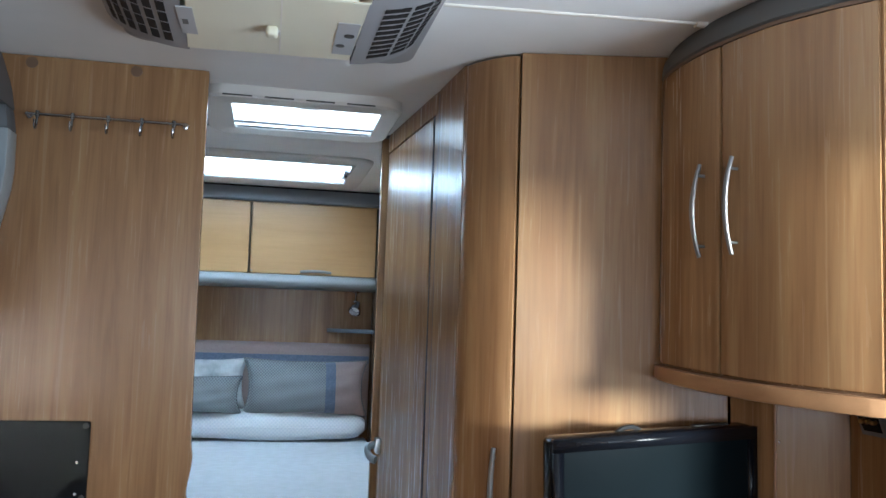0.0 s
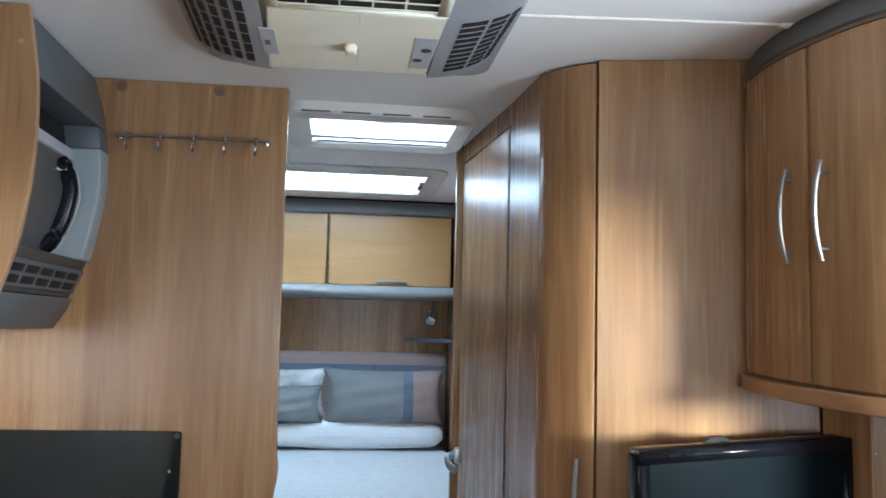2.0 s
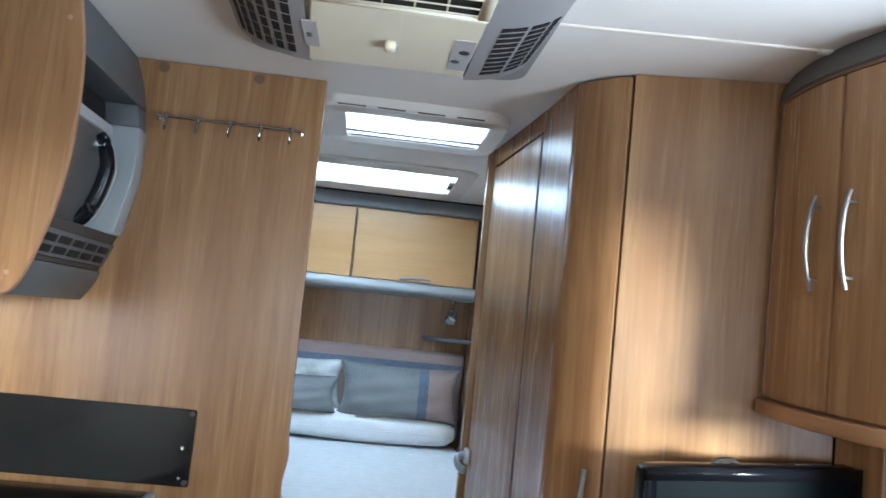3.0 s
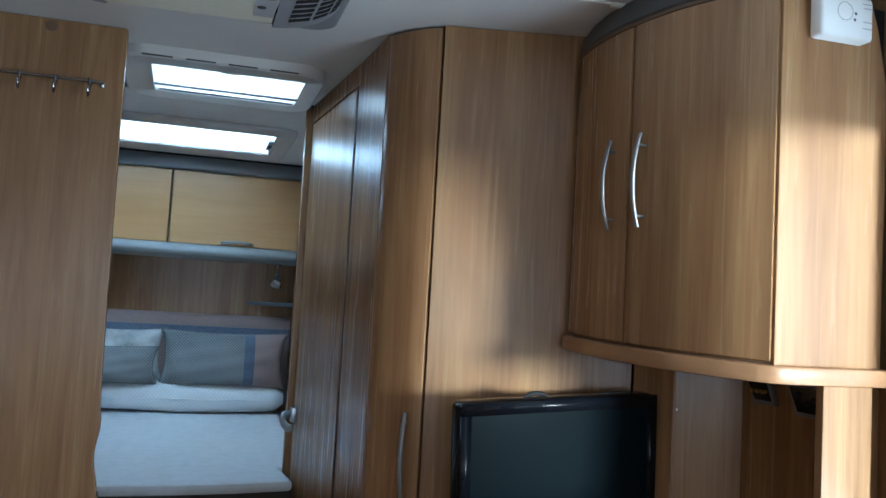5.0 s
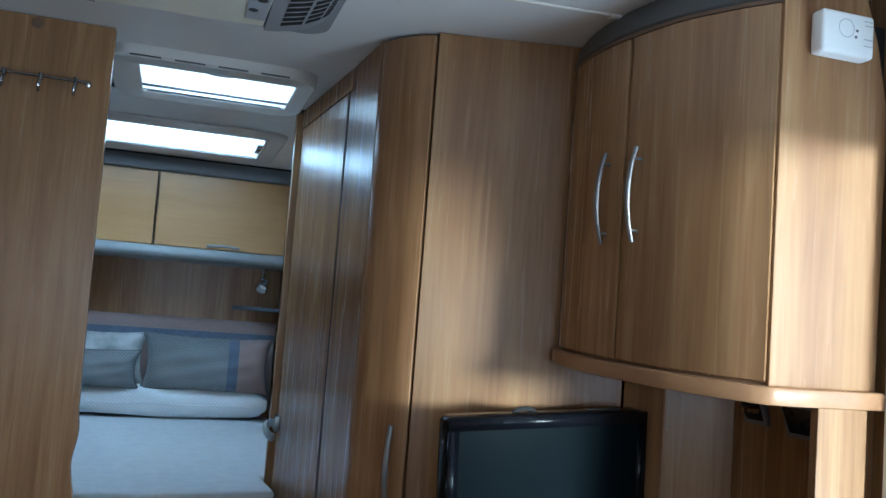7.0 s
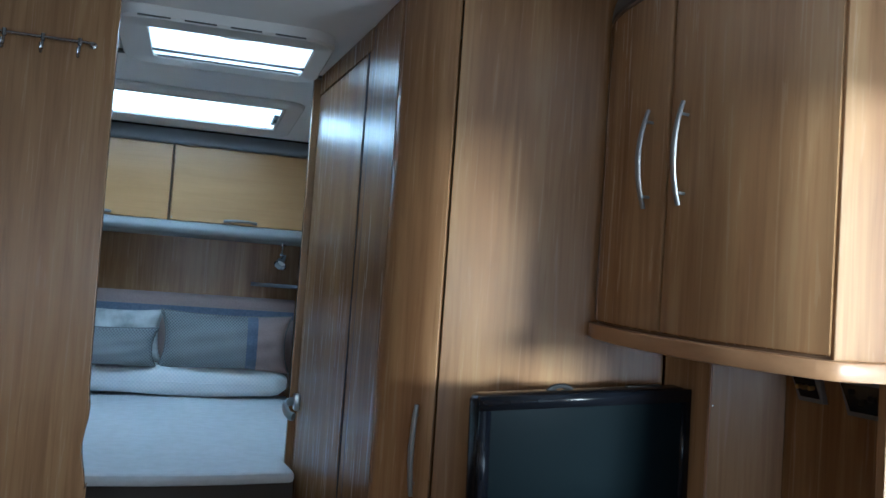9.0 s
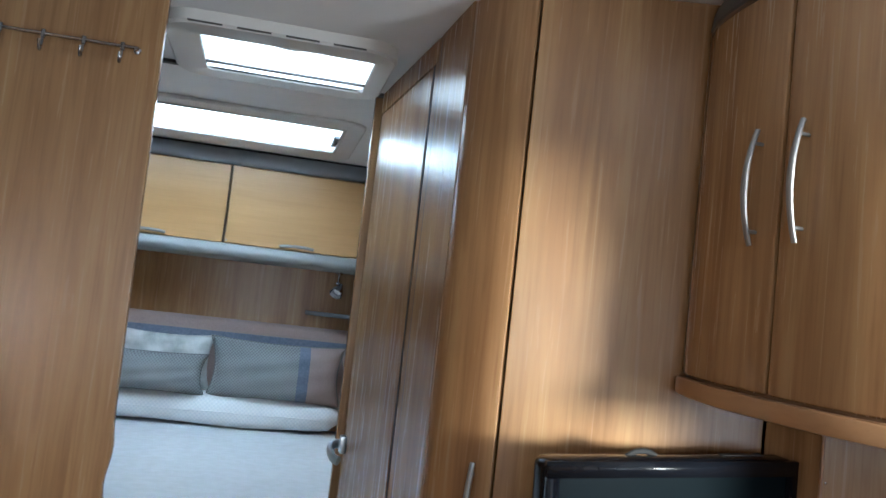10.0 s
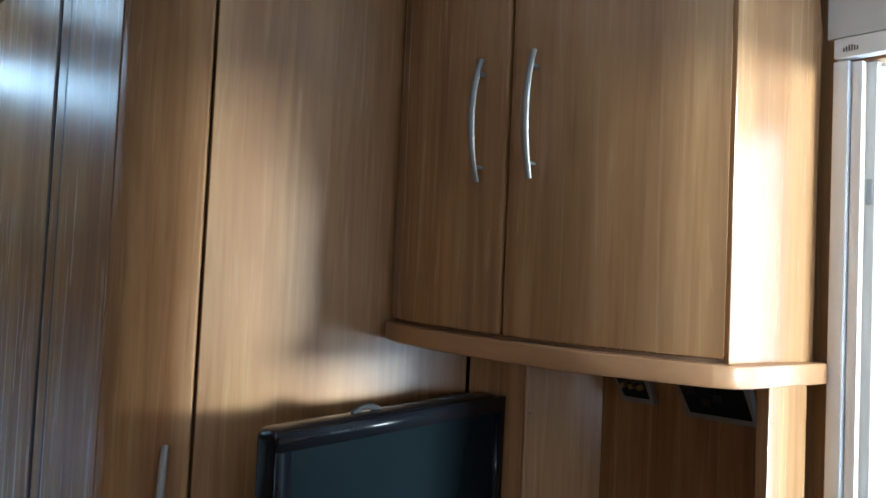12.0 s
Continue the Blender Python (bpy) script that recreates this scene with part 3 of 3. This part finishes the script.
def bow_handle(parent, foot, out, half, r=0.0048, mat=STEEL):
    """An upright bow handle: a flattened bar on two posts."""
    f, o = Vector(foot), Vector(out).normalized()
    pts = []
    for k in range(17):
        s = -1 + k / 8
        pts.append(f + o * (0.030 - 0.016 * s * s) + Vector((0, 0, half * s)))
    h = part("handle", tube(pts, [r * (1.0 - 0.25 * abs(-1 + k / 8)) for k in range(17)], None, 10, 1.3), mat, parent, "brushed steel bow handle")
    for s in (-0.76, 0.76):
        c = f + Vector((0, 0, half * s))
        part("post", tube([c - o * 0.002, c + o * 0.021], 0.0028, None, 8), STEEL, h)


bow_handle(cd, (0.601, 1.763, 0.972), (-0.55, -0.84, 0), 0.088, 0.0062, SILVER)
wall_pts = [(0.533, 1.866), (0.519, 2.086)]
part("front_strip", prism(ribbon(wall_pts, 0.0, 0.020), "z", 0.0, TOP - 0.002, 0.0015), WOOD, wd)
part("inner_side", prism([(0.575, 2.088), (1.255, 2.088), (1.255, 2.10), (0.575, 2.10)], "z", 0.0, TOP - 0.004), WOOD, wd)

setting("door_frame", prism(ribbon([(0.5187, 2.0965), (0.5157, 2.1345)], 0.002, 0.03), "z", 0.0, TOP - 0.002), WOOD, "beech door jamb beside the wardrobe", "door frame", "structure")
bd = thing("bathroom_door", (0.49, 2.4, 0), "closed beech bathroom door with a chrome lever handle", "door")
DA, DB = (0.5147, 2.145), (0.471, 2.665)
part("leaf", prism(ribbon([DA, DB], 0.0, 0.026), "z", 0.03, 1.850, 0.002), WOOD, bd)
# black strips set nearly flush, painting shade in both jamb gaps
bm = prism(ribbon([(0.519, 2.0865), (0.5187, 2.0955)], 0.0012, 0.04), "z", 0.0, 1.90)
prism(ribbon([(0.5155, 2.135), (0.5147, 2.1445)], 0.0012, 0.04), "z", 0.0, 1.86, 0.0, bm)
part("door_gap", bm, BLACK, bd)
setting("door_header", prism(ribbon([(0.517, 2.119), (0.4705, 2.667)], 0.0, 0.03), "z", 1.854, TOP - 0.002), WOOD, "beech strip over the bathroom door", "trim")
hd = part("lever_plate", boxed(0.458, 0.475, 2.612, 2.652, 0.915, 0.962, 0.005), SILVER, bd, "silver latch plate")
lv = [(0.464, 2.632, 0.938), (0.448, 2.628, 0.940), (0.434, 2.612, 0.934), (0.432, 2.592, 0.922), (0.440, 2.572, 0.910), (0.452, 2.560, 0.906)]
part("lever", tube(smooth_line(lv, 5), 0.0095, None, 10, 1.3), SILVER, hd, "silver curved lever")
bm = bmesh.new()
prism([(0.50, 2.668), (0.62, 2.668), (0.62, 2.690), (0.50, 2.690)], "z", 0.0, TOP - 0.002, 0.0, bm)
box(bm, 0.453, 0.499, 2.692, 2.720, 0.0, TOP - 0.002, 0.003)
box(bm, 0.615, 0.640, 2.690, YB - 0.002, 0.0, TOP - 0.002)
box(bm, 0.640, XR, 2.690, 2.710, 0.0, TOP - 0.002)
setting("wall_bathroom", bm, WOOD, "beech side wall beside the bed", "wall")

# ---- bowed overhead cabinet ----
oc = thing("overhead_cabinet", (1.08, 1.4, 1.195), "bowed beech overhead cabinet with two doors and steel handles", "wall cabinet")
front = smooth_line([(0.928, 1.678), (0.910, 1.625), (0.901, 1.55), (0.902, 1.47), (0.911, 1.402), (0.938, 1.29), (0.985, 1.195), (1.018, 1.146), (1.030, 1.128)], 8)
CT, CB = 1.846, 1.236


def cut(pts, y0, y1):
    """The stretch of a line that runs towards smaller y, between two values of y."""
    out = []
    for a, b in zip(pts, pts[1:]):
        for y in (y1, y0):
            if b[1] < y <= a[1]:
                t = (a[1] - y) / (a[1] - b[1])
                out.append((a[0] + (b[0] - a[0]) * t, y))
        if y0 < b[1] < y1:
            out.append(b)
    return out




def settle(bm):
    """The cabinet's underside falls slightly towards the window."""
    for v in bm.verts:
        if v.co.z < 1.4:
            v.co.z += 0.039 * (v.co.y - 1.402)
    return bm


back = [(1.060, 1.150), (1.258, 1.150), (1.258, 1.60), (1.085, 1.640)]
part("carcass", settle(prism([(p[0] + 0.024, p[1]) for p in front if p[1] > 1.16] + back, "z", CB, CT)), BLACK, oc)
left_door = part("door", settle(prism(ribbon(cut(front, 1.4045, 1.674), 0.0, -0.020), "z", CB + 0.005, CT, 0.0055)), WOOD, oc)
right_door = part("door", settle(prism(ribbon(cut(front, 1.131, 1.4005), 0.0, -0.020), "z", CB + 0.005, CT, 0.0055)), WOOD, oc)
bow_handle(left_door, (0.9080, 1.446, 1.541), (-1, -0.08, 0), 0.087)
bow_handle(right_door, (0.921, 1.358, 1.541), (-1, -0.22, 0), 0.087)
endp = [(1.0335, CB), (1.242, CB), (1.246, 1.56), (1.250, 1.68), (1.226, 1.80), (1.19, TOP - 0.003), (1.0335, TOP - 0.003)]
part("end_panel", settle(prism(endp, "y", 1.128, 1.146, 0.002)), WOOD, oc)
lip_front = [(p[0] - 0.018 + 0.012 * (p[1] - 1.17), p[1] - 0.002) for p in front if p[1] > 1.17]
lip = lip_front + smooth_line([(1.004, 1.133), (1.026, 1.115), (1.058, 1.108)], 6) + [(1.246, 1.108), (1.246, 1.60), (1.085, 1.636), (0.93, 1.672)]
part("shelf_lip", settle(prism(lip, "z", 1.208, 1.2365, 0.004)), WOOD_FLAT, oc, "bowed beech bottom shelf")
# solid brown strip, painting the shade between doors and bottom shelf
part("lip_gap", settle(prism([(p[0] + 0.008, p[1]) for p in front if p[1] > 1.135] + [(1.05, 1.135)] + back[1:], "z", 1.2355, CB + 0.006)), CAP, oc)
bm = bmesh.new()
rows = []
for d, z in ((0.012, CT + 0.001), (0.000, CT + 0.012), (0.004, CT + 0.040), (0.020, TOP - 0.002)):
    rows.append([bm.verts.new((p[0] + d, p[1], z)) for p in front])
for a, b in zip(rows, rows[1:]):
    for k in range(len(front) - 1):
        bm.faces.new((a[k], a[k + 1], b[k + 1], b[k]))
bmesh.ops.recalc_face_normals(bm, faces=bm.faces)
bmesh.ops.solidify(bm, geom=bm.faces[:], thickness=0.010)
part("coving", bm, COVING, oc, "dark grey coving under the ceiling")
part("coving_line", prism(ribbon(offset(front, -0.002), 0.0, -0.012), "z", CT + 0.0005, CT + 0.007), CAP, oc)

al = thing("gas_alarm", (1.15, 1.128, 1.76), "white plastic gas alarm on the cabinet end panel", "alarm")
part("case", boxed(1.083, 1.186, 1.096, 1.128, 1.764, 1.836, 0.007, 3), WHITE_PLASTIC, al)
part("sounder_ring", tube([(1.128 + 0.0150 * math.cos(a), 1.0957, 1.808 + 0.0150 * math.sin(a)) for a in [2 * math.pi * k / 28 for k in range(29)]], 0.0006, None, 6, caps=False), MID_GREY, al)
for x, z in ((1.149, 1.8065), (1.147, 1.796)):
    part("indicator", disc((x, 1.0965, z), (0, -1, 0), 0.0026, 0.0012, 12), INK, al)
for x0, x1, z in ((1.164, 1.181, 1.794), (1.162, 1.181, 1.783), (1.162, 1.179, 1.824), (1.165, 1.179, 1.817)):
    part("print", boxed(x0, x1, 1.0952, 1.0962, z, z + 0.0014), MID_GREY, al)

# ---- niche under the overhead cabinet ----
nc = thing("television_niche", (1.15, 1.35, 0), "open beech niche beneath the overhead cabinet", "niche")
part("fillet_panel", prism([(1.073, 1.640), (1.116, 1.549), (1.128, 1.556), (1.088, 1.645)], "z", 0.0, 1.196), WOOD, nc)
part("side_board", prism([(1.118, 1.547), (1.242, 1.490), (1.250, 1.506), (1.128, 1.5555)], "z", 0.0, 1.196), WOOD, nc)
part("edge_bead", tube([(1.1165, 1.547, 0.0), (1.1165, 1.547, 1.195)], 0.003, None, 8), WOOD_CUT, nc)
part("bead_pin", disc((1.122, 1.543, 1.105), (-0.4, -0.9, 0), 0.002, 0.001, 10), CHROME, nc)
part("back_board", boxed(1.244, 1.258, 1.146, 1.490, 0.0, 1.196), WOOD, nc)
part("front_post", boxed(1.130, 1.228, 1.128, 1.146, 0.0, 1.196, 0.002), WOOD, nc)


def socket_plate(y0, y1, z0, z1, label, pins):
    s = thing("socket_plate", (1.244, (y0 + y1) / 2, z0), label, "socket plate")
    def slant(g):
        return [(y1 - g, z1 - g), (y0 + 0.018 + g, z1 - g), (y0 + g, z0 + g), (y1 - 0.026 - g, z0 + g)]
    part("frame", prism(slant(0.0), "x", 1.2315, 1.244, 0.002), GREY, s)
    part("insert", prism(slant(0.008), "x", 1.2300, 1.234), BEZEL, s)
    for k in range(pins):
        y = y1 - 0.034 - 0.016 * k
        part("connector", tube([(1.231, y, z1 - 0.026), (1.220, y, z1 - 0.027)], 0.0042, None, 10), BRASS, s)
    return s


socket_plate(1.378, 1.468, 1.134, 1.186, "grey socket plate with three brass aerial connectors", 3)
sw = socket_plate(1.200, 1.345, 1.125, 1.186, "black switch plate in a grey frame", 0)
for y, z in ((1.31, 1.165), (1.285, 1.150), (1.265, 1.158)):
    part("switch", boxed(1.2275, 1.231, y - 0.007, y + 0.007, z - 0.005, z + 0.005, 0.001), MATT_BLACK, sw)

# ---- television ----
tv = thing("television", (0.865, 1.56, 0.83), "small black flat television on a wall bracket", "television")
TVM = Matrix.Translation((0.866, 1.552, 1.122)) @ Euler((radians(3), radians(-3.0), radians(6.5))).to_matrix().to_4x4()
W2, TH = 0.226, 0.292
part("back_case", prism(rounded(-W2, W2, -TH, 0.0, 0.016), "y", 0.0, 0.040, 0.006), BEZEL, tv, m=TVM)
bm = bmesh.new()
for a in ((-W2 + 0.002, W2 - 0.002, -0.026, -0.002), (-W2 + 0.002, W2 - 0.002, -TH + 0.002, -TH + 0.036), (-W2 + 0.002, -W2 + 0.022, -TH + 0.036, -0.026), (W2 - 0.022, W2 - 0.002, -TH + 0.036, -0.026)):
    box(bm, a[0], a[1], -0.010, 0.003, a[2], a[3])
part("bezel", bm, BEZEL, tv, "gloss black bezel", m=TVM)
part("screen", boxed(-W2 + 0.022, W2 - 0.022, -0.005, 0.002, -TH + 0.036, -0.026), SCREEN, tv, "dark matt screen", m=TVM)
part("wall_arm", boxed(-0.03, 0.03, 0.040, 0.135, -0.19, -0.13), DARK, tv, m=TVM)
part("carry_loop", tube([(-0.045 + 0.034 * math.cos(a), 0.030, -0.018 + 0.024 * math.sin(a)) for a in [math.pi * k / 14 for k in range(15)]], 0.0045, None, 8), MATT_BLACK, tv, m=TVM)
part("bracket", boxed(-0.06, 0.06, 0.040, 0.055, -0.22, -0.10, 0.004), DARK, tv, m=TVM)
part("top_vent", boxed(0.10, 0.18, 0.022, 0.034, 0.0005, 0.002), DARK, tv, m=TVM)

# ---- side window ----
w1 = tagged(new("window_1"), "white framed side window with blind cassette", "window", kind="structure")
bm = bmesh.new()
F0, F1 = 1.244, 1.262
for a in ((WY1 + 0.004, WY1 + 0.026, 0.90, 1.638), (WY0 - 0.026, WY0 - 0.004, 0.90, 1.638)):
    box(bm, F0, F1 - 0.0005, *a, 0.003)
box(bm, F0, F1 - 0.0005, WY0 - 0.026, WY1 + 0.026, 0.90, 0.946, 0.003)
part("window_frame", bm, FRAME_WHITE, w1)
part("blind_cassette", boxed(1.240, F1 - 0.0005, WY0 - 0.030, WY1 + 0.024, 1.640, 1.668, 0.003), FRAME_WHITE, w1, "white roller blind cassette")
cas = w1.children[-1]
for k in range(6):
    part("print", boxed(1.2390, 1.2404, WY1 - 0.010 + 0.0036 * k, WY1 - 0.0082 + 0.0036 * k, 1.648, 1.654 + 0.0015 * (2 - abs(k - 2.5))), INK, cas)
for k, (y, x) in enumerate(((WY1 - 0.004, 1.250), (WY1 - 0.017, 1.264))):
    part("blind_rail", boxed(x, x + 0.012, y - 0.008, y + 0.006, WZ0, WZ1 - 0.001, 0.001), FRAME_WHITE if k != 1 else WARM_GREY, w1)
part("rail_clip", boxed(1.262, 1.268, WY1 - 0.022, WY1 - 0.014, 1.44, 1.475, 0.001), PALE_GREY, w1)
pn = part("pane", boxed(1.298, 1.301, WY0, WY1, WZ0, WZ1), PANE, w1, "clear acrylic window pane")
pn.visible_shadow = False
# assumed window behind the camera, added to let fill light in
w2 = tagged(new("window_2"), "unseen front window with a clear pane, added for fill light", "window", kind="structure")
pn = part("pane", boxed(-0.50, 0.62, YF - 0.025, YF - 0.021, 0.98, 1.62), PANE, w2)
pn.visible_shadow = False
setting("ground", boxed(-400, 400, -400, 400, -0.60, -0.55), GROUND, "pale gravel ground outside", "ground")
# self-lit sheet in place of daylit surroundings
setting("backdrop", boxed(7.0, 7.2, -2.0, 18.0, -0.55, 9.0), GLOW_BACKDROP, "pale glowing backdrop outside the window", "backdrop")

# ---- bed ----
MZ = 0.76
BACK = 4.150
bed = thing("bed", (-0.15, 3.3, 0), "fixed double bed with a pale covered mattress", "bed")
plan = [(XL + 0.01, 2.46), (0.10, 2.47), (0.30, 2.492), (0.466, 2.525), (0.450, 2.68), (0.448, 2.725), (0.605, 2.745), (0.605, 4.14), (XL + 0.01, 4.14)]
part("base", prism([(x, y + (0.03 if y < 2.6 else 0)) for x, y in plan], "z", 0.0, 0.7275), BED_BASE, bed, "dark bed base")
part("mattress", prism(plan, "z", 0.728, MZ, 0.012), MATTRESS, bed, "pale grey mattress cover")
setting("rear_panel", boxed(XL, 0.614, BACK, YB - 0.001, 0.6, 1.50), WOOD, "beech panel behind the bed head", "wall")


def cushion(x0, x1, z0, z1, y, depth, lean, pieces, name, label, category, seed, n=40, m=26, sag=0.11):
    """A stuffed cushion standing on its edge. pieces: part name, material and where it ends across the width."""
    rnd = random.Random(seed)
    ob = thing(name, ((x0 + x1) / 2, y, z0), label, category)
    cx, cz, a, b = (x0 + x1) / 2, (z0 + z1) / 2, (x1 - x0) / 2, (z1 - z0) / 2
    wr = [rnd.uniform(0, 6.28) for _ in range(6)]

    def at(u, v, side):
        pinch = 1 - sag * (1 - abs(u) ** 2.2) * (abs(v) ** 6) - 0.0
        pinch_x = 1 - sag * (1 - abs(v) ** 2.2) * (abs(u) ** 6)
        t = max(0.0, (1 - abs(u) ** 3.0)) ** 0.5 * max(0.0, (1 - abs(v) ** 2.6)) ** 0.55
        fold = 0.004 * math.sin(7 * u + 3 * v + wr[0]) + 0.003 * math.sin(11 * v - 5 * u + wr[1]) + 0.004 * math.sin(16 * u + wr[2]) * abs(v) ** 3
        z = cz + b * v * pinch
        return Vector((cx + a * u * pinch_x, y + lean * (z - z0) + side * (depth / 2 * t + fold * t), z))
    start = -1.0
    for pname, mat, end in pieces:
        bm = bmesh.new()
        us = [start + (end - start) * k / max(4, int(n * (end - start) / 2)) for k in range(max(4, int(n * (end - start) / 2)) + 1)]
        for side in (-1, 1):
            g = [[bm.verts.new(at(u, -1 + 2 * j / m, side)) for j in range(m + 1)] for u in us]
            for i in range(len(us) - 1):
                for j in range(m):
                    q = (g[i][j], g[i + 1][j], g[i + 1][j + 1], g[i][j + 1])
                    bm.faces.new(q if side < 0 else q[::-1])
        bmesh.ops.remove_doubles(bm, verts=bm.verts, dist=0.0004)
        part(pname, bm, mat, ob)
        start = end
    loop = [at(-1 + 2 * k / 30, -1, 0) for k in range(30)] + [at(1, -1 + 2 * k / 18, 0) for k in range(18)]
    loop += [at(1 - 2 * k / 30, 1, 0) for k in range(30)] + [at(-1, 1 - 2 * k / 18, 0) for k in range(19)]
    part("piping", tube(loop, 0.004, None, 6, caps=False), pieces[0][1], ob)
    return ob


bm = bmesh.new()
n1, n2 = 40, 14
rows = []
for i in range(n1 + 1):
    x = -0.78 + (0.585 + 0.78) * i / n1
    end = max(0.25, min(1.0, (0.590 - x) / 0.05)) ** 0.5
    rows.append([bm.verts.new((x, 4.045 - 0.098 * end * abs(math.cos(t)) ** 0.7 * (1 if math.cos(t) > 0 else -1), MZ + 0.070 + (0.066 * end + 0.006 * math.sin(9 * x)) * abs(math.sin(t)) ** 0.7 * (1 if math.sin(t) > 0 else -1)))
                 for t in [2 * math.pi * j / (2 * n2) for j in range(2 * n2)]])
for a, b in zip(rows, rows[1:]):
    for j in range(2 * n2):
        bm.faces.new((a[j], a[(j + 1) % (2 * n2)], b[(j + 1) % (2 * n2)], b[j]))
bm.faces.new(rows[0])
bm.faces.new(rows[-1][::-1])
bmesh.ops.recalc_face_normals(bm, faces=bm.faces)
bo = thing("bolster", (-0.1, 4.04, MZ), "long white quilted bolster lying across the bed", "bolster")
part("cover", bm, QUILT, bo)
part("seam", tube([(x / 20, 4.045 - 0.0985, MZ + 0.066 + 0.002 * math.sin(x)) for x in range(-15, 11)], 0.0022, None, 6), QUILT, bo)
cushion(0.022, 0.592, 0.874, 1.132, 3.995, 0.17, 0.12, (("centre_panel", LATTICE, 0.30), ("blue_band", BLUE, 0.46), ("mauve_end", MAUVE, 1.0)),
        "pillow", "grey patterned pillow with blue band and mauve end", "pillow", 3)
cushion(-0.46, 0.024, 0.882, 1.050, 3.975, 0.15, 0.14, (("centre_panel", LATTICE, 0.95), ("end", LATTICE, 1.0)), "pillow", "small grey patterned pillow propped on the bolster", "pillow", 8)
cushion(-0.36, 0.034, 0.90, 1.125, 4.075, 0.07, 0.08, (("cover", PRINT, 1.0),), "cushion", "white cushion with a grey scroll pattern", "cushion", 5)
hb = thing("headboard", (-0.1, 4.13, 0.9), "padded mauve headboard with a slate blue band", "headboard")
part("pad", prism([(BACK - 0.002, 0.80), (BACK - 0.002, 1.203)] + smooth_line([(BACK - 0.020, 1.205), (BACK - 0.048, 1.190), (BACK - 0.052, 1.160)], 5) + [(BACK - 0.050, 0.80)], "x", XL + 0.01, 0.606, 0.006), MAUVE, hb)
part("blue_band", boxed(XL + 0.012, 0.603, BACK - 0.0545, BACK - 0.050, 1.114, 1.148, 0.001), BLUE, hb)
cs = thing("corner_shelf", (0.53, 4.08, 1.262), "small slate grey corner shelf above the bed head", "shelf")
part("board", prism([(0.614, BACK), (0.614, 3.95)] + smooth_line([(0.57, 3.985), (0.47, 4.06), (0.40, BACK)], 6), "z", 1.258, 1.276, 0.003), SHELF_GREY, cs)

sl = thing("reading_lamp", (0.518, 3.99, 1.43), "small chrome reading spot lamp under the shelf", "spot lamp")
part("mount", disc((0.518, 3.99, 1.456), (0, 0, -1), 0.014, 0.012), CHROME, sl)
part("stem", tube([(0.518, 3.99, 1.446), (0.519, 3.985, 1.405)], 0.005), CHROME, sl)
part("arm", tube([(0.510, 3.985, 1.408), (0.532, 3.98, 1.398)], 0.007), CHROME, sl)
bm = tube([(0.530, 3.982, 1.402), (0.524, 3.972, 1.385), (0.517, 3.962, 1.372), (0.510, 3.950, 1.358)], [0.009, 0.016, 0.025, 0.028], None, 16, caps=False)
part("shade", bm, CHROME, sl)
part("bulb", disc((0.519, 3.964, 1.374), (-0.4, -0.6, -0.6), 0.018, 0.006), WHITE_PLASTIC, sl)

# overhead cabinets over the bed
CY = 3.885
for x0, x1, lab in ((0.026, 0.600, "beech bed locker with one flap and a steel handle"), (-0.554, 0.024, "beech bed locker with one flap above the bed")):
    c = thing("bed_locker", ((x0 + x1) / 2, 4.0, 1.515), lab, "wall cabinet", "lockers over the bed")
    part("body", boxed(x0 + 0.001, x1 - 0.001, CY + 0.021, YB - 0.002, 1.517, 1.846), WOOD_CROSS, c)
    d = part("flap", boxed(x0 + 0.006, x1 - (0.010 if x1 > 0.5 else 0.004), CY, CY + 0.019, 1.515, 1.834, 0.003), WOOD_CROSS, c)
    part("hinge_gap", boxed(x1 - 0.0095 if x1 > 0.5 else x1 - 0.0035, x1 - 0.0015, CY + 0.012, CY + 0.0205, 1.515, 1.834), BLACK, c)
    hx0 = x0 + 0.226 if x0 > 0 else x0 + 0.212
    pts = [(hx0 + 0.138 * k / 12, CY - 0.020 + 0.016 * abs(k / 6 - 1) ** 2.5, 1.532 - 0.004 * abs(k / 6 - 1) ** 2) for k in range(13)]
    part("handle", tube(pts, 0.0045, None, 8, 1.4), STEEL, d, "brushed steel bow handle")
    part("flap_catch", disc((x0 + 0.010, CY - 0.0005, 1.527), (0, -1, 0), 0.004, 0.003, 10), STEEL, d)
setting("locker_coving", prism([(CY + 0.004, 1.840), (CY - 0.004, 1.846)] + smooth_line([(CY - 0.006, 1.852), (CY - 0.002, 1.872), (CY + 0.012, 1.903)], 5) + [(CY + 0.03, 1.903), (CY + 0.03, 1.840)], "x", XL, 0.614), GREY, "grey rounded coving above the bed lockers", "trim")
setting("coving_gap", boxed(XL, 0.614, CY + 0.012, CY + 0.028, 1.9035, TOP - 0.001), BLACK, "dark joint over the coving", "trim")
setting("locker_shelf", prism(smooth_line([(CY - 0.004, 1.513), (CY - 0.018, 1.497), (CY - 0.020, 1.478), (CY - 0.004, 1.462), (CY + 0.03, 1.457)], 5) + [(BACK, 1.457), (BACK, 1.514)], "x", XL, 0.612), LOCKER_GREY, "grey rounded shelf edge under the bed lockers", "shelf edge")
